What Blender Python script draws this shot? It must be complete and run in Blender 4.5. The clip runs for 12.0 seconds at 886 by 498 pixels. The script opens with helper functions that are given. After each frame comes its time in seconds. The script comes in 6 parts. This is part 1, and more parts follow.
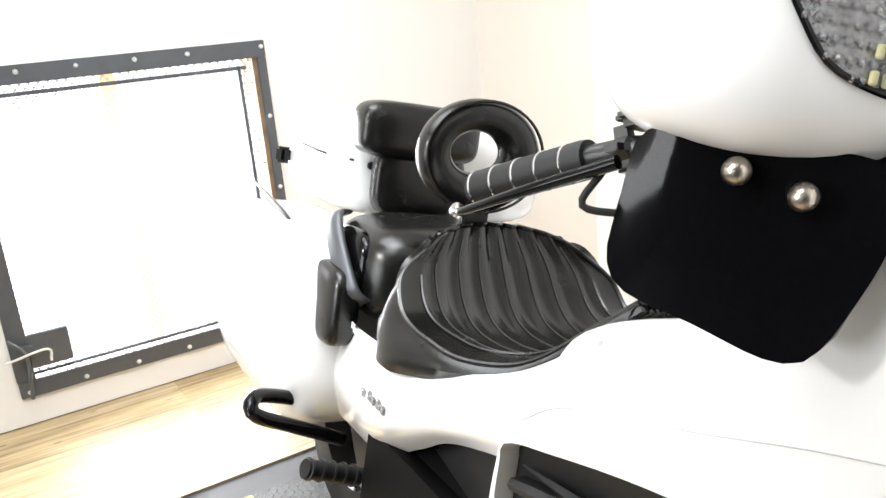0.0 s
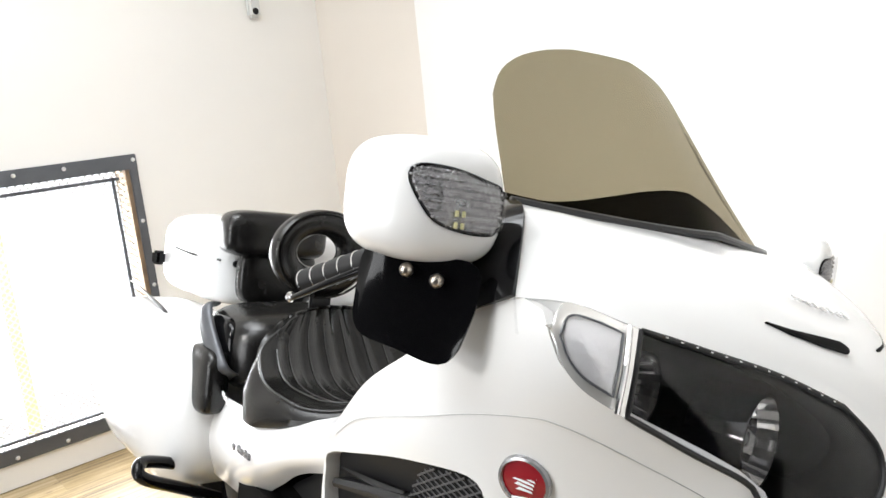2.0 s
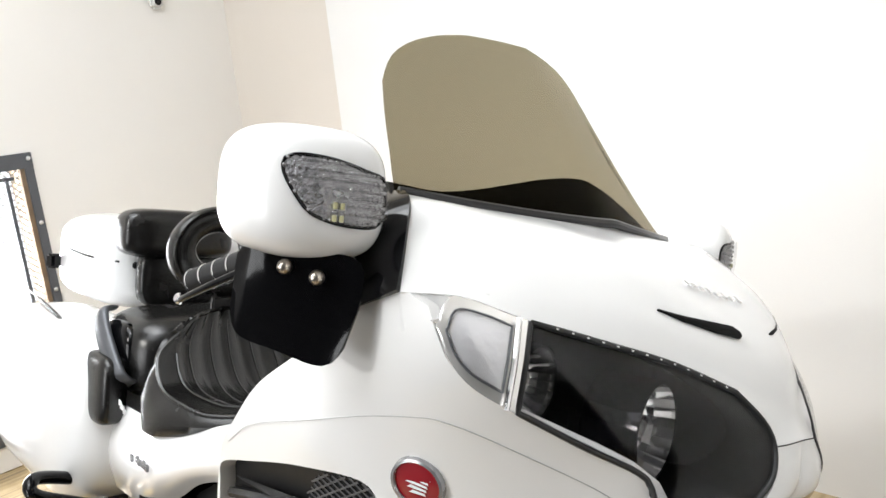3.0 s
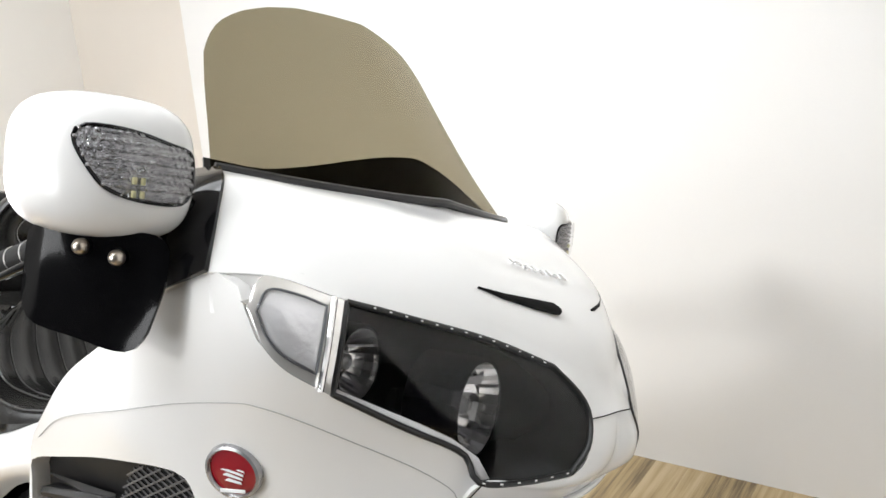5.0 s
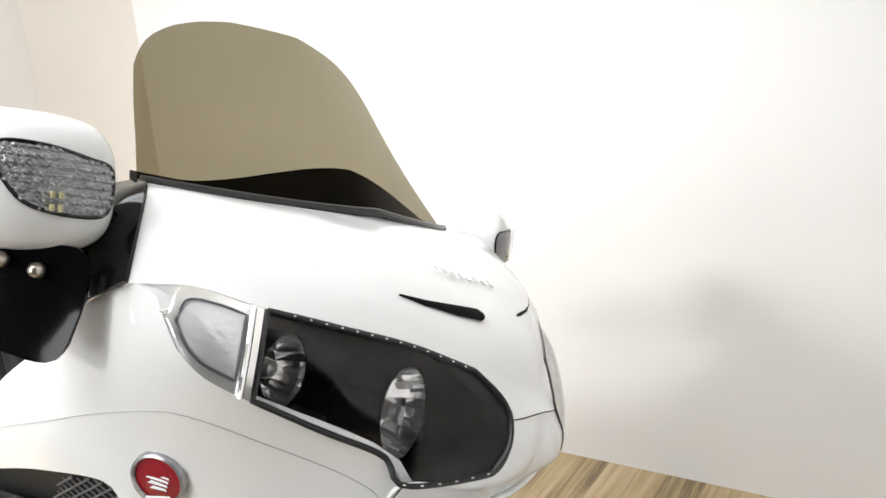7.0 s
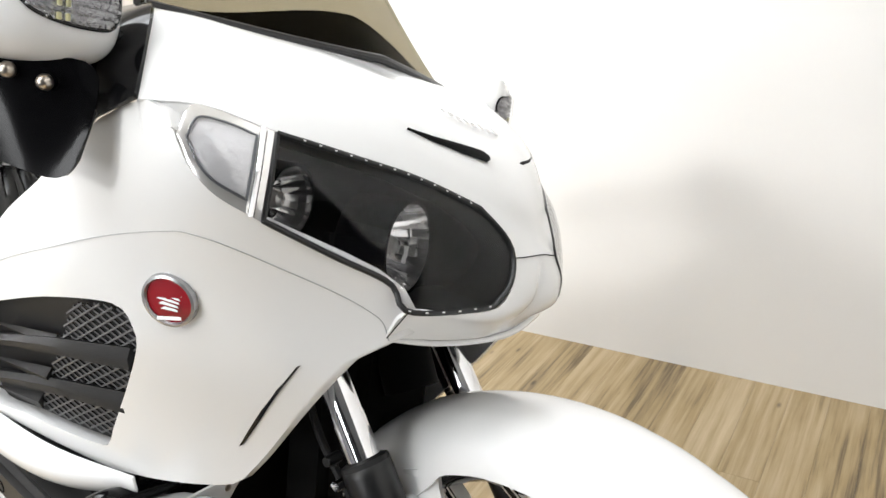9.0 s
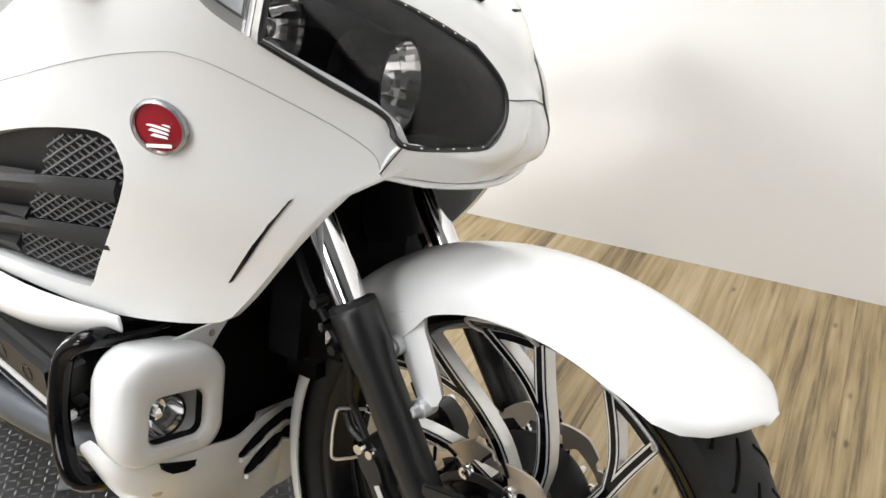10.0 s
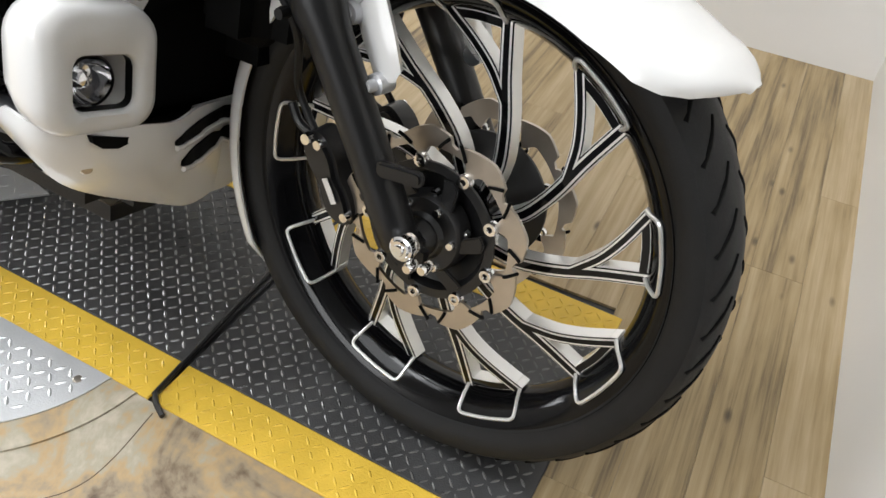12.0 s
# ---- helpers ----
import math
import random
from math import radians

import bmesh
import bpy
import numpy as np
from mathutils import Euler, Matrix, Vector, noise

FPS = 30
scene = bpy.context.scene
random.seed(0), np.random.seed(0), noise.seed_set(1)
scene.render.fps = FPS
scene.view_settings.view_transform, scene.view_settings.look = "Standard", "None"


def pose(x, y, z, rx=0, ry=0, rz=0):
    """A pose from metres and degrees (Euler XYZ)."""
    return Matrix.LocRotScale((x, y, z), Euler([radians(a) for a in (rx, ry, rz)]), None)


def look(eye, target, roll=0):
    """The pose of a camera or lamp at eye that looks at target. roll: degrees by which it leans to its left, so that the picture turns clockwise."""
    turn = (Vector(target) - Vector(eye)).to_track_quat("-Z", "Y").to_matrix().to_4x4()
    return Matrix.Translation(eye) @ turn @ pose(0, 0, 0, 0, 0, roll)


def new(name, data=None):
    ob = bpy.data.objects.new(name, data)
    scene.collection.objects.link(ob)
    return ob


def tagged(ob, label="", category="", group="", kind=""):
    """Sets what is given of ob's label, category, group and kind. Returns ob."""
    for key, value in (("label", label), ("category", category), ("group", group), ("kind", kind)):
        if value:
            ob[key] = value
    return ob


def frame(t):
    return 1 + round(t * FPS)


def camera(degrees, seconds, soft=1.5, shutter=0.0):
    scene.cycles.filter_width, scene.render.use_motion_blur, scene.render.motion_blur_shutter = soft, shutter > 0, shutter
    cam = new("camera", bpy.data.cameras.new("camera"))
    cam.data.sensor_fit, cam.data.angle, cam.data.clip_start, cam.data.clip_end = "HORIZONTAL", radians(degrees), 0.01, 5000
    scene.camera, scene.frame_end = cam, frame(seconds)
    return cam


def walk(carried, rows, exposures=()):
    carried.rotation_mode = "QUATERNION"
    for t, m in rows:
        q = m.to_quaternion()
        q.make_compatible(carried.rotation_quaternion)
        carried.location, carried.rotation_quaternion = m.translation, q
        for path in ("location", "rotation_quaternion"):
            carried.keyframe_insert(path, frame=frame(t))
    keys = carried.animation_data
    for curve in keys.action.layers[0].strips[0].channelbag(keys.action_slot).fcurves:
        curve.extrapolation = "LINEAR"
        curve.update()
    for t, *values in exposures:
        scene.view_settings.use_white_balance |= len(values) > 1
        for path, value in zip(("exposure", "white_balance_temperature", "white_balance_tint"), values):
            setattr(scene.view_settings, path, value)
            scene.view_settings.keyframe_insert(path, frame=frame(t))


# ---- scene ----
from itertools import product

cam = camera(58.09, 12.0)
# seconds, eye (x, y, z), yaw, pitch, roll
ROWS = [
    (0.0, 0.072, 0.431, 1.161, 58.74, -16.91, -5.05),
    (0.5, 0.229, 0.402, 1.170, 57.72, -16.40, -6.49),
    (1.0, 0.320, 0.285, 1.200, 51.26, -15.48, -8.73),
    (1.5, 0.393, 0.231, 1.236, 49.84, -12.88, -8.40),
    (2.0, 0.418, 0.284, 1.245, 49.20, -11.67, -5.77),
    (2.5, 0.419, 0.315, 1.239, 47.04, -11.81, -6.18),
    (3.0, 0.421, 0.338, 1.232, 44.04, -12.61, -6.19),
    (3.5, 0.422, 0.355, 1.226, 41.27, -12.61, -5.84),
    (3.7, 0.424, 0.358, 1.222, 40.20, -12.70, -5.35),
    (5.5, 0.465, 0.386, 1.217, 33.92, -14.54, -4.74),
    (6.0, 0.479, 0.388, 1.219, 33.59, -14.10, -5.28),
    (6.5, 0.494, 0.389, 1.221, 32.99, -13.93, -4.87),
    (8.3, 0.510, 0.369, 1.193, 32.51, -16.66, -3.55),
    (8.5, 0.506, 0.364, 1.180, 32.41, -17.87, -3.47),
    (9.0, 0.497, 0.351, 1.154, 32.06, -20.71, -2.86),
    (9.5, 0.487, 0.330, 1.128, 31.07, -23.70, -1.27),
    (10.0, 0.477, 0.305, 1.093, 28.66, -27.45, -0.24),
    (10.5, 0.471, 0.283, 1.052, 26.55, -31.54, 0.53),
    (11.0, 0.464, 0.275, 1.010, 25.16, -35.61, 2.74),
    (11.5, 0.461, 0.275, 0.976, 23.29, -38.90, 4.82),
    (12.0, 0.462, 0.276, 0.948, 21.80, -41.71, 6.15),
]
EXPOSURES = [(0.0, 0.8), (1.5, 0.5), (2.5, 0.38), (3.7, 0.32), (6.0, 0.34), (8.5, 0.5), (10.0, 0.55), (11.0, 0.40), (12.0, 0.40)]
walk(cam, [(t, pose(x, y, z) @ pose(0, 0, 0, 90 + pitch, 0, yaw) @ pose(0, 0, 0, 0, 0, roll)) for t, x, y, z, yaw, pitch, roll in ROWS], EXPOSURES)

# ---- light ----
world = bpy.data.worlds.new("daylight")
scene.world = world
world.use_nodes = True
wn = world.node_tree
sky = wn.nodes.new("ShaderNodeTexSky")
sky.sky_type, sky.sun_disc, sky.sun_elevation, sky.sun_rotation = "NISHITA", False, radians(40), radians(-90)
wn.links.new(sky.outputs[0], wn.nodes["Background"].inputs["Color"])
wn.nodes["Background"].inputs["Strength"].default_value = 0.15


def area(name, m, size, size_y, power, colour=(1, 1, 1)):
    lamp = bpy.data.lights.new(name, "AREA")
    lamp.shape, lamp.size, lamp.size_y, lamp.energy, lamp.color = "RECTANGLE", size, size_y, power, colour
    ob = new(name, lamp)
    ob.matrix_world = m
    return ob


area("ceiling_panel", look((-0.35, -0.55, 2.70), (-0.35, -0.55, 0)), 1.3, 1.3, 19, (0.93, 0.965, 1))
spot = bpy.data.lights.new("showroom_spot", "SPOT")
spot.energy, spot.spot_size, spot.spot_blend, spot.shadow_soft_size, spot.color = 390, radians(27), 1.0, 0.34, (1, 0.985, 0.96)
new("showroom_spot", spot).matrix_world = look((-1.15, -2.4, 2.6), (-0.45, 2.42, 0.65))
area("hall_window", look((-1.3, -4.9, 1.55), (-1.3, 0, 1.45)), 2.6, 1.5, 62, (0.97, 0.985, 1))
area("window_daylight", look((-2.72, 0.93, 0.62), (0, 0.9, 0.5)), 0.85, 0.9, 38, (0.97, 0.985, 1))
area("ceiling_panel", look((-0.75, 0.45, 2.70), (-0.75, 0.45, 0)), 0.9, 0.9, 26, (0.94, 0.97, 1))
area("ceiling_panel", look((-1.6, 0.6, 2.70), (-1.6, 0.6, 0)), 1.2, 1.2, 20, (0.94, 0.97, 1))


# ---- materials ----
def material(name, colour=(0.8, 0.8, 0.8), rough=0.5, metal=0.0, coat=0.0, vary=0.0, scale=20.0, bump=0.0, bump_scale=200.0, rough_vary=0.0, spec=0.5):
    m = bpy.data.materials.new(name)
    m.use_nodes = True
    n, l = m.node_tree.nodes, m.node_tree.links
    b = n["Principled BSDF"]
    b.inputs["Base Color"].default_value = (*colour, 1)
    b.inputs["Roughness"].default_value = rough
    b.inputs["Metallic"].default_value = metal
    b.inputs["Coat Weight"].default_value = coat
    b.inputs["Coat Roughness"].default_value = 0.04
    b.inputs["Specular IOR Level"].default_value = spec
    co = n.new("ShaderNodeTexCoord")
    if vary or rough_vary:
        t = n.new("ShaderNodeTexNoise")
        t.inputs["Scale"].default_value, t.inputs["Detail"].default_value = scale, 6
        l.new(co.outputs["Object"], t.inputs["Vector"])
        if vary:
            mix = n.new("ShaderNodeMix")
            mix.data_type = "RGBA"
            mix.inputs["A"].default_value = (*[c * (1 - vary) for c in colour], 1)
            mix.inputs["B"].default_value = (*[min(1, c * (1 + vary)) for c in colour], 1)
            l.new(t.outputs["Fac"], mix.inputs["Factor"])
            l.new(mix.outputs["Result"], b.inputs["Base Color"])
        if rough_vary:
            r = n.new("ShaderNodeMapRange")
            r.inputs["To Min"].default_value, r.inputs["To Max"].default_value = max(0, rough - rough_vary), rough + rough_vary
            l.new(t.outputs["Fac"], r.inputs["Value"])
            l.new(r.outputs["Result"], b.inputs["Roughness"])
    if bump:
        t2 = n.new("ShaderNodeTexNoise")
        t2.inputs["Scale"].default_value, t2.inputs["Detail"].default_value = bump_scale, 4
        l.new(co.outputs["Object"], t2.inputs["Vector"])
        bp = n.new("ShaderNodeBump")
        bp.inputs["Strength"].default_value, bp.inputs["Distance"].default_value = bump, 0.002
        l.new(t2.outputs["Fac"], bp.inputs["Height"])
        l.new(bp.outputs["Normal"], b.inputs["Normal"])
    return m


WHITE = material("white_pearl_paint", (0.84, 0.838, 0.83), 0.25, 0, 0.6, 0.02, 6)
BLACK_GLOSS = material("gloss_black", (0.003, 0.003, 0.0035), 0.1, 0, 0.08, spec=0.22)
BLACK_SATIN = material("satin_black", (0.0085, 0.0085, 0.009), 0.36, 0, 0, 0.15, 40, 0.06, 600, spec=0.5)
BLACK_PLASTIC = material("black_plastic", (0.009, 0.009, 0.0095), 0.5, 0, 0, 0.15, 30, 0.2, 700, spec=0.35)
# almost no albedo: black plastic, and deep shade of voids put into colour
DARK = material("black_plastic_and_void_shade", (0.0016, 0.0016, 0.0016), 0.7, 0, 0, 0.2, 30, spec=0.12)
LEATHER = material("black_leather", (0.006, 0.0057, 0.0054), 0.26, 0, 0, 0.12, 24, 0.10, 500, 0.04, spec=0.5)
RUBBER = material("tyre_rubber", (0.010, 0.010, 0.0104), 0.55, 0, 0, 0.3, 25, 0.2, 500, spec=0.28)
POLISHED = material("polished_bright_trim", (0.93, 0.915, 0.895), 0.17, 0.72, 0, 0.03, 15, 0, 0, 0.04)
LAMP_CELL = material("prismatic_lamp_reflector", (0.40, 0.40, 0.41), 0.14, 0.9, 0, 0.6, 160, 1.0, 420)
CHROME = material("chrome", (0.86, 0.86, 0.87), 0.07, 1, 0, 0.03, 15, 0, 0, 0.03)
ALU = material("machined_aluminium", (0.88, 0.875, 0.86), 0.30, 0.72, 0, 0.05, 60, 0.1, 900, 0.06)
STEEL = material("brake_steel", (0.52, 0.47, 0.41), 0.3, 1, 0, 0.12, 50, 0.1, 800, 0.06)
WALL = material("painted_wall", (0.80, 0.79, 0.775), 0.62, 0, 0, 0.025, 2.5, 0.15, 160)
WALL_WARM = material("warm_white_wall", (0.80, 0.775, 0.735), 0.66, 0, 0, 0.03, 2.0, 0.15, 160)
# darker beige puts the angled wall's shading into its base colour
WALL_ANGLE_SHADE = material("wall_angle_shade", (0.70, 0.645, 0.58), 0.66, 0, 0, 0.03, 2.0, 0.15, 160)
SEAM = material("shaded_panel_joint", (0.42, 0.42, 0.42), 0.6)
GROUT = material("brown_tile_joint", (0.10, 0.065, 0.04), 0.7, vary=0.3, scale=60)
STITCH = material("grey_stitching", (0.035, 0.033, 0.031), 0.5)
CEILING = material("ceiling_paint", (0.82, 0.82, 0.81), 0.7, 0, 0, 0.02, 3)
PLATE_BLACK = material("worn_black_tread_plate", (0.066, 0.066, 0.067), 0.50, 0.25, 0, 0.55, 9, 0.3, 400, 0.12)
# raised bars: rubbed metal, made lighter still to carry their highlights in colour
PLATE_WORN_GLINT = material("rubbed_tread_with_highlight", (0.17, 0.17, 0.172), 0.30, 0.6, 0, 0.5, 14, 0.2, 400, 0.12)
# dark so that gloss black parts reflect little; not a known wall colour
SURROUND = material("dark_unseen_surround", (0.10, 0.10, 0.105), 0.7, 0, 0, 0.1, 2)
MESH_METAL = material("grey_mesh_wire", (0.16, 0.16, 0.165), 0.35, 0.6, 0, 0.1, 40)
LAMP_PALE = material("pale_lamp_reflector", (0.72, 0.73, 0.75), 0.28, 0.55, 0, 0.12, 90)
GARNISH = material("smooth_dark_garnish", (0.012, 0.0115, 0.011), 0.5, 0, 0, 0.1, 8, spec=0.3)
REFLECTOR = material("vacuum_plated_reflector", (0.96, 0.955, 0.95), 0.06, 0.92, 0, 0.04, 60)
TURN_CELL = material("ribbed_turn_reflector", (0.90, 0.895, 0.885), 0.22, 0.4, 0, 0.10, 70, 0.7, 110)
LAMP_GREY = material("grey_lamp_reflector", (0.42, 0.42, 0.43), 0.25, 0.7, 0, 0.3, 120)
PLATE_YELLOW = material("worn_yellow_paint", (0.78, 0.51, 0.055), 0.45, 0, 0, 0.2, 18, 0.3, 300, 0.1)
PLATE_SILVER = material("bare_tread_plate", (0.62, 0.63, 0.64), 0.38, 0.55, 0, 0.08, 12, 0.2, 300, 0.08)
STEEL_FRAME = material("grey_steel_frame", (0.10, 0.105, 0.115), 0.45, 0.4, 0, 0.15, 20, 0.1, 300)
RAW_WOOD = material("weathered_wood_jamb", (0.22, 0.15, 0.09), 0.7, 0, 0, 0.5, 18, 0.4, 60)
BRASS_MESH = material("expanded_metal", (0.50, 0.49, 0.46), 0.5, 0.3, 0, 0.15, 30)
GREY_PLASTIC = material("pale_grey_plastic", (0.62, 0.62, 0.60), 0.5)
RED = material("red_enamel", (0.30, 0.007, 0.014), 0.18, 0, 0.6)
CHALK = material("silver_print", (0.75, 0.75, 0.75), 0.4, 0.3)
AMBER = material("amber_reflector", (0.80, 0.50, 0.24), 0.3)
LED = material("pale_yellow_bulb", (0.55, 0.52, 0.27), 0.35)


def clear(name, tint, gloss=0.05, rough=0.0, grazing=0.6):
    """Thin tinted plastic: light passes with a tint, and the surface shines by its angle."""
    m = bpy.data.materials.new(name)
    m.use_nodes = True
    n, l = m.node_tree.nodes, m.node_tree.links
    n.remove(n["Principled BSDF"])
    tr, gl, mix, lw = n.new("ShaderNodeBsdfTransparent"), n.new("ShaderNodeBsdfGlossy"), n.new("ShaderNodeMixShader"), n.new("ShaderNodeLayerWeight")
    tr.inputs["Color"].default_value = (*tint, 1)
    gl.inputs["Roughness"].default_value = rough
    pw, sc = n.new("ShaderNodeMath"), n.new("ShaderNodeMath")
    pw.operation, sc.operation = "POWER", "MULTIPLY_ADD"
    lw.inputs["Blend"].default_value = 0.5
    pw.inputs[1].default_value = 4.0
    sc.inputs[1].default_value, sc.inputs[2].default_value = grazing, gloss
    l.new(lw.outputs["Facing"], pw.inputs[0])
    l.new(pw.outputs[0], sc.inputs[0])
    l.new(sc.outputs[0], mix.inputs[0])
    l.new(tr.outputs[0], mix.inputs[1])
    l.new(gl.outputs[0], mix.inputs[2])
    l.new(mix.outputs[0], n["Material Output"].inputs["Surface"])
    return m


SCREEN = clear("smoked_acrylic", (0.535, 0.50, 0.415), 0.0, grazing=0.12)
SMOKE = clear("smoked_headlight_lens", (0.95, 0.95, 0.955), 0.018)
GLASS = clear("clear_lens", (0.92, 0.92, 0.93), 0.04)


def plank_material(name, tones):
    m = bpy.data.materials.new(name)
    m.use_nodes = True
    n, l = m.node_tree.nodes, m.node_tree.links
    b = n["Principled BSDF"]
    co, info, mp = n.new("ShaderNodeTexCoord"), n.new("ShaderNodeObjectInfo"), n.new("ShaderNodeMapping")
    mp.inputs["Scale"].default_value = (30, 0.9, 4)
    mv = n.new("ShaderNodeVectorMath")
    mv.operation = "MULTIPLY_ADD"
    mv.inputs[1].default_value = (37, 23, 11)
    l.new(info.outputs["Random"], mv.inputs[0])
    l.new(co.outputs["Object"], mv.inputs[2])
    l.new(mv.outputs[0], mp.inputs["Vector"])
    grain, stain = n.new("ShaderNodeTexNoise"), n.new("ShaderNodeTexNoise")
    grain.inputs["Scale"].default_value, grain.inputs["Detail"].default_value, grain.inputs["Roughness"].default_value = 2.2, 10, 0.65
    stain.inputs["Scale"].default_value, stain.inputs["Detail"].default_value = 3.2, 6
    long = n.new("ShaderNodeMapping")
    long.inputs["Scale"].default_value = (4.5, 1.0, 1)
    l.new(mv.outputs[0], long.inputs["Vector"])
    l.new(mp.outputs[0], grain.inputs["Vector"])
    l.new(long.outputs[0], stain.inputs["Vector"])
    ramp = n.new("ShaderNodeValToRGB")
    for i, (at, c) in enumerate(tones):
        e = ramp.color_ramp.elements[i] if i < 2 else ramp.color_ramp.elements.new(at)
        e.position, e.color = at, (*c, 1)
    add = n.new("ShaderNodeMath")
    add.operation = "MULTIPLY_ADD"
    add.inputs[1].default_value = 0.42
    l.new(stain.outputs["Fac"], add.inputs[0])
    half = n.new("ShaderNodeMath")
    half.operation = "MULTIPLY_ADD"
    half.inputs[1].default_value, half.inputs[2].default_value = 0.80, -0.03
    l.new(grain.outputs["Fac"], half.inputs[0])
    l.new(half.outputs[0], add.inputs[2])
    tone = n.new("ShaderNodeMath")
    tone.operation = "MULTIPLY_ADD"
    tone.inputs[1].default_value = 0.16
    l.new(info.outputs["Random"], tone.inputs[0])
    l.new(add.outputs[0], tone.inputs[2])
    l.new(tone.outputs[0], ramp.inputs[0])
    knot, dark, near = n.new("ShaderNodeTexVoronoi"), n.new("ShaderNodeMix"), n.new("ShaderNodeMapRange")
    knot.inputs["Scale"].default_value = 11
    near.inputs["From Min"].default_value, near.inputs["From Max"].default_value = 0.04, 0.13
    near.inputs["To Min"].default_value, near.inputs["To Max"].default_value = 0.75, 0.0
    squash = n.new("ShaderNodeMapping")
    squash.inputs["Scale"].default_value = (1.5, 0.6, 1)
    l.new(mv.outputs[0], squash.inputs["Vector"])
    l.new(squash.outputs[0], knot.inputs["Vector"])
    l.new(knot.outputs["Distance"], near.inputs["Value"])
    dark.data_type = "RGBA"
    dark.inputs["B"].default_value = (0.05, 0.035, 0.022, 1)
    l.new(near.outputs["Result"], dark.inputs["Factor"])
    l.new(ramp.outputs[0], dark.inputs["A"])
    l.new(dark.outputs["Result"], b.inputs["Base Color"])
    b.inputs["Roughness"].default_value = 0.42
    bp = n.new("ShaderNodeBump")
    bp.inputs["Strength"].default_value, bp.inputs["Distance"].default_value = 0.2, 0.001
    l.new(grain.outputs["Fac"], bp.inputs["Height"])
    l.new(bp.outputs[0], b.inputs["Normal"])
    return m


OAK = plank_material("grey_gold_vinyl_plank", ((0.36, (0.050, 0.035, 0.020)), (0.92, (0.59, 0.475, 0.31)), (0.48, (0.18, 0.130, 0.070)), (0.60, (0.375, 0.275, 0.140)), (0.74, (0.475, 0.365, 0.215))))


def slate_material(name):
    """Mottled ochre, grey and brown stone print."""
    m = bpy.data.materials.new(name)
    m.use_nodes = True
    n, l = m.node_tree.nodes, m.node_tree.links
    b, co = n["Principled BSDF"], n.new("ShaderNodeTexCoord")
    big, fine, ramp, bp = n.new("ShaderNodeTexNoise"), n.new("ShaderNodeTexNoise"), n.new("ShaderNodeValToRGB"), n.new("ShaderNodeBump")
    big.inputs["Scale"].default_value, big.inputs["Detail"].default_value, big.inputs["Roughness"].default_value, big.inputs["Distortion"].default_value = 4.2, 9, 0.62, 1.6
    fine.inputs["Scale"].default_value, fine.inputs["Detail"].default_value = 60, 8
    l.new(co.outputs["Object"], big.inputs["Vector"])
    l.new(co.outputs["Object"], fine.inputs["Vector"])
    mix = n.new("ShaderNodeMath")
    mix.operation = "MULTIPLY_ADD"
    mix.inputs[1].default_value = 0.22
    l.new(fine.outputs["Fac"], mix.inputs[0])
    l.new(big.outputs["Fac"], mix.inputs[2])
    for i, (at, c) in enumerate(((0.44, (0.13, 0.085, 0.05)), (0.82, (0.56, 0.50, 0.40)), (0.55, (0.34, 0.27, 0.18)), (0.62, (0.47, 0.33, 0.17)), (0.69, (0.40, 0.36, 0.27)))):
        e = ramp.color_ramp.elements[i] if i < 2 else ramp.color_ramp.elements.new(at)
        e.position, e.color = at, (*c, 1)
    l.new(mix.outputs[0], ramp.inputs[0])
    l.new(ramp.outputs[0], b.inputs["Base Color"])
    b.inputs["Roughness"].default_value = 0.4
    bp.inputs["Strength"].default_value, bp.inputs["Distance"].default_value = 0.3, 0.002
    l.new(mix.outputs[0], bp.inputs["Height"])
    l.new(bp.outputs[0], b.inputs["Normal"])
    return m


STONE = slate_material("mottled_slate_print")


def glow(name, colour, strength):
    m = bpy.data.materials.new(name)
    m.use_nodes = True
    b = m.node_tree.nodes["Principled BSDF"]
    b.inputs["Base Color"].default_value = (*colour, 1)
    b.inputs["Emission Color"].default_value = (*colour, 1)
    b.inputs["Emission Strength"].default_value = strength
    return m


# emission stands in for overexposed daylight beyond the mesh
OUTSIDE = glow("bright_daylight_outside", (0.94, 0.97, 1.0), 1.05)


# ---- building blocks ----
def part(name, bm, mat, parent=None, label="", smooth=35):
    bmesh.ops.recalc_face_normals(bm, faces=bm.faces)
    me = bpy.data.meshes.new(name)
    bm.to_mesh(me)
    bm.free()
    me.materials.append(mat)
    if smooth:
        me.polygons.foreach_set("use_smooth", [True] * len(me.polygons))
        me.set_sharp_from_angle(angle=radians(smooth))
    ob = new(name, me)
    ob.parent = parent
    if label:
        tagged(ob, label)
    return ob


def cat(points, n, closed=False):
    """A smooth curve of n points through the given ones, evenly by parameter."""
    p = [Vector(q) for q in points]
    k = len(p)
    out = []
    for i in range(n):
        s = i / n * k if closed else i / (n - 1) * (k - 1)
        j = min(int(s), k - 1 if closed else k - 2)
        f = s - j
        if closed:
            a, b, c, d = p[(j - 1) % k], p[j % k], p[(j + 1) % k], p[(j + 2) % k]
        else:
            b, c = p[j], p[j + 1]
            a = p[j - 1] if j else b * 2 - c
            d = p[j + 2] if j + 2 < k else c * 2 - b
        out.append(0.5 * ((2 * b) + (c - a) * f + (2 * a - 5 * b + 4 * c - d) * f * f + (3 * b - a - 3 * c + d) * f ** 3))
    return out


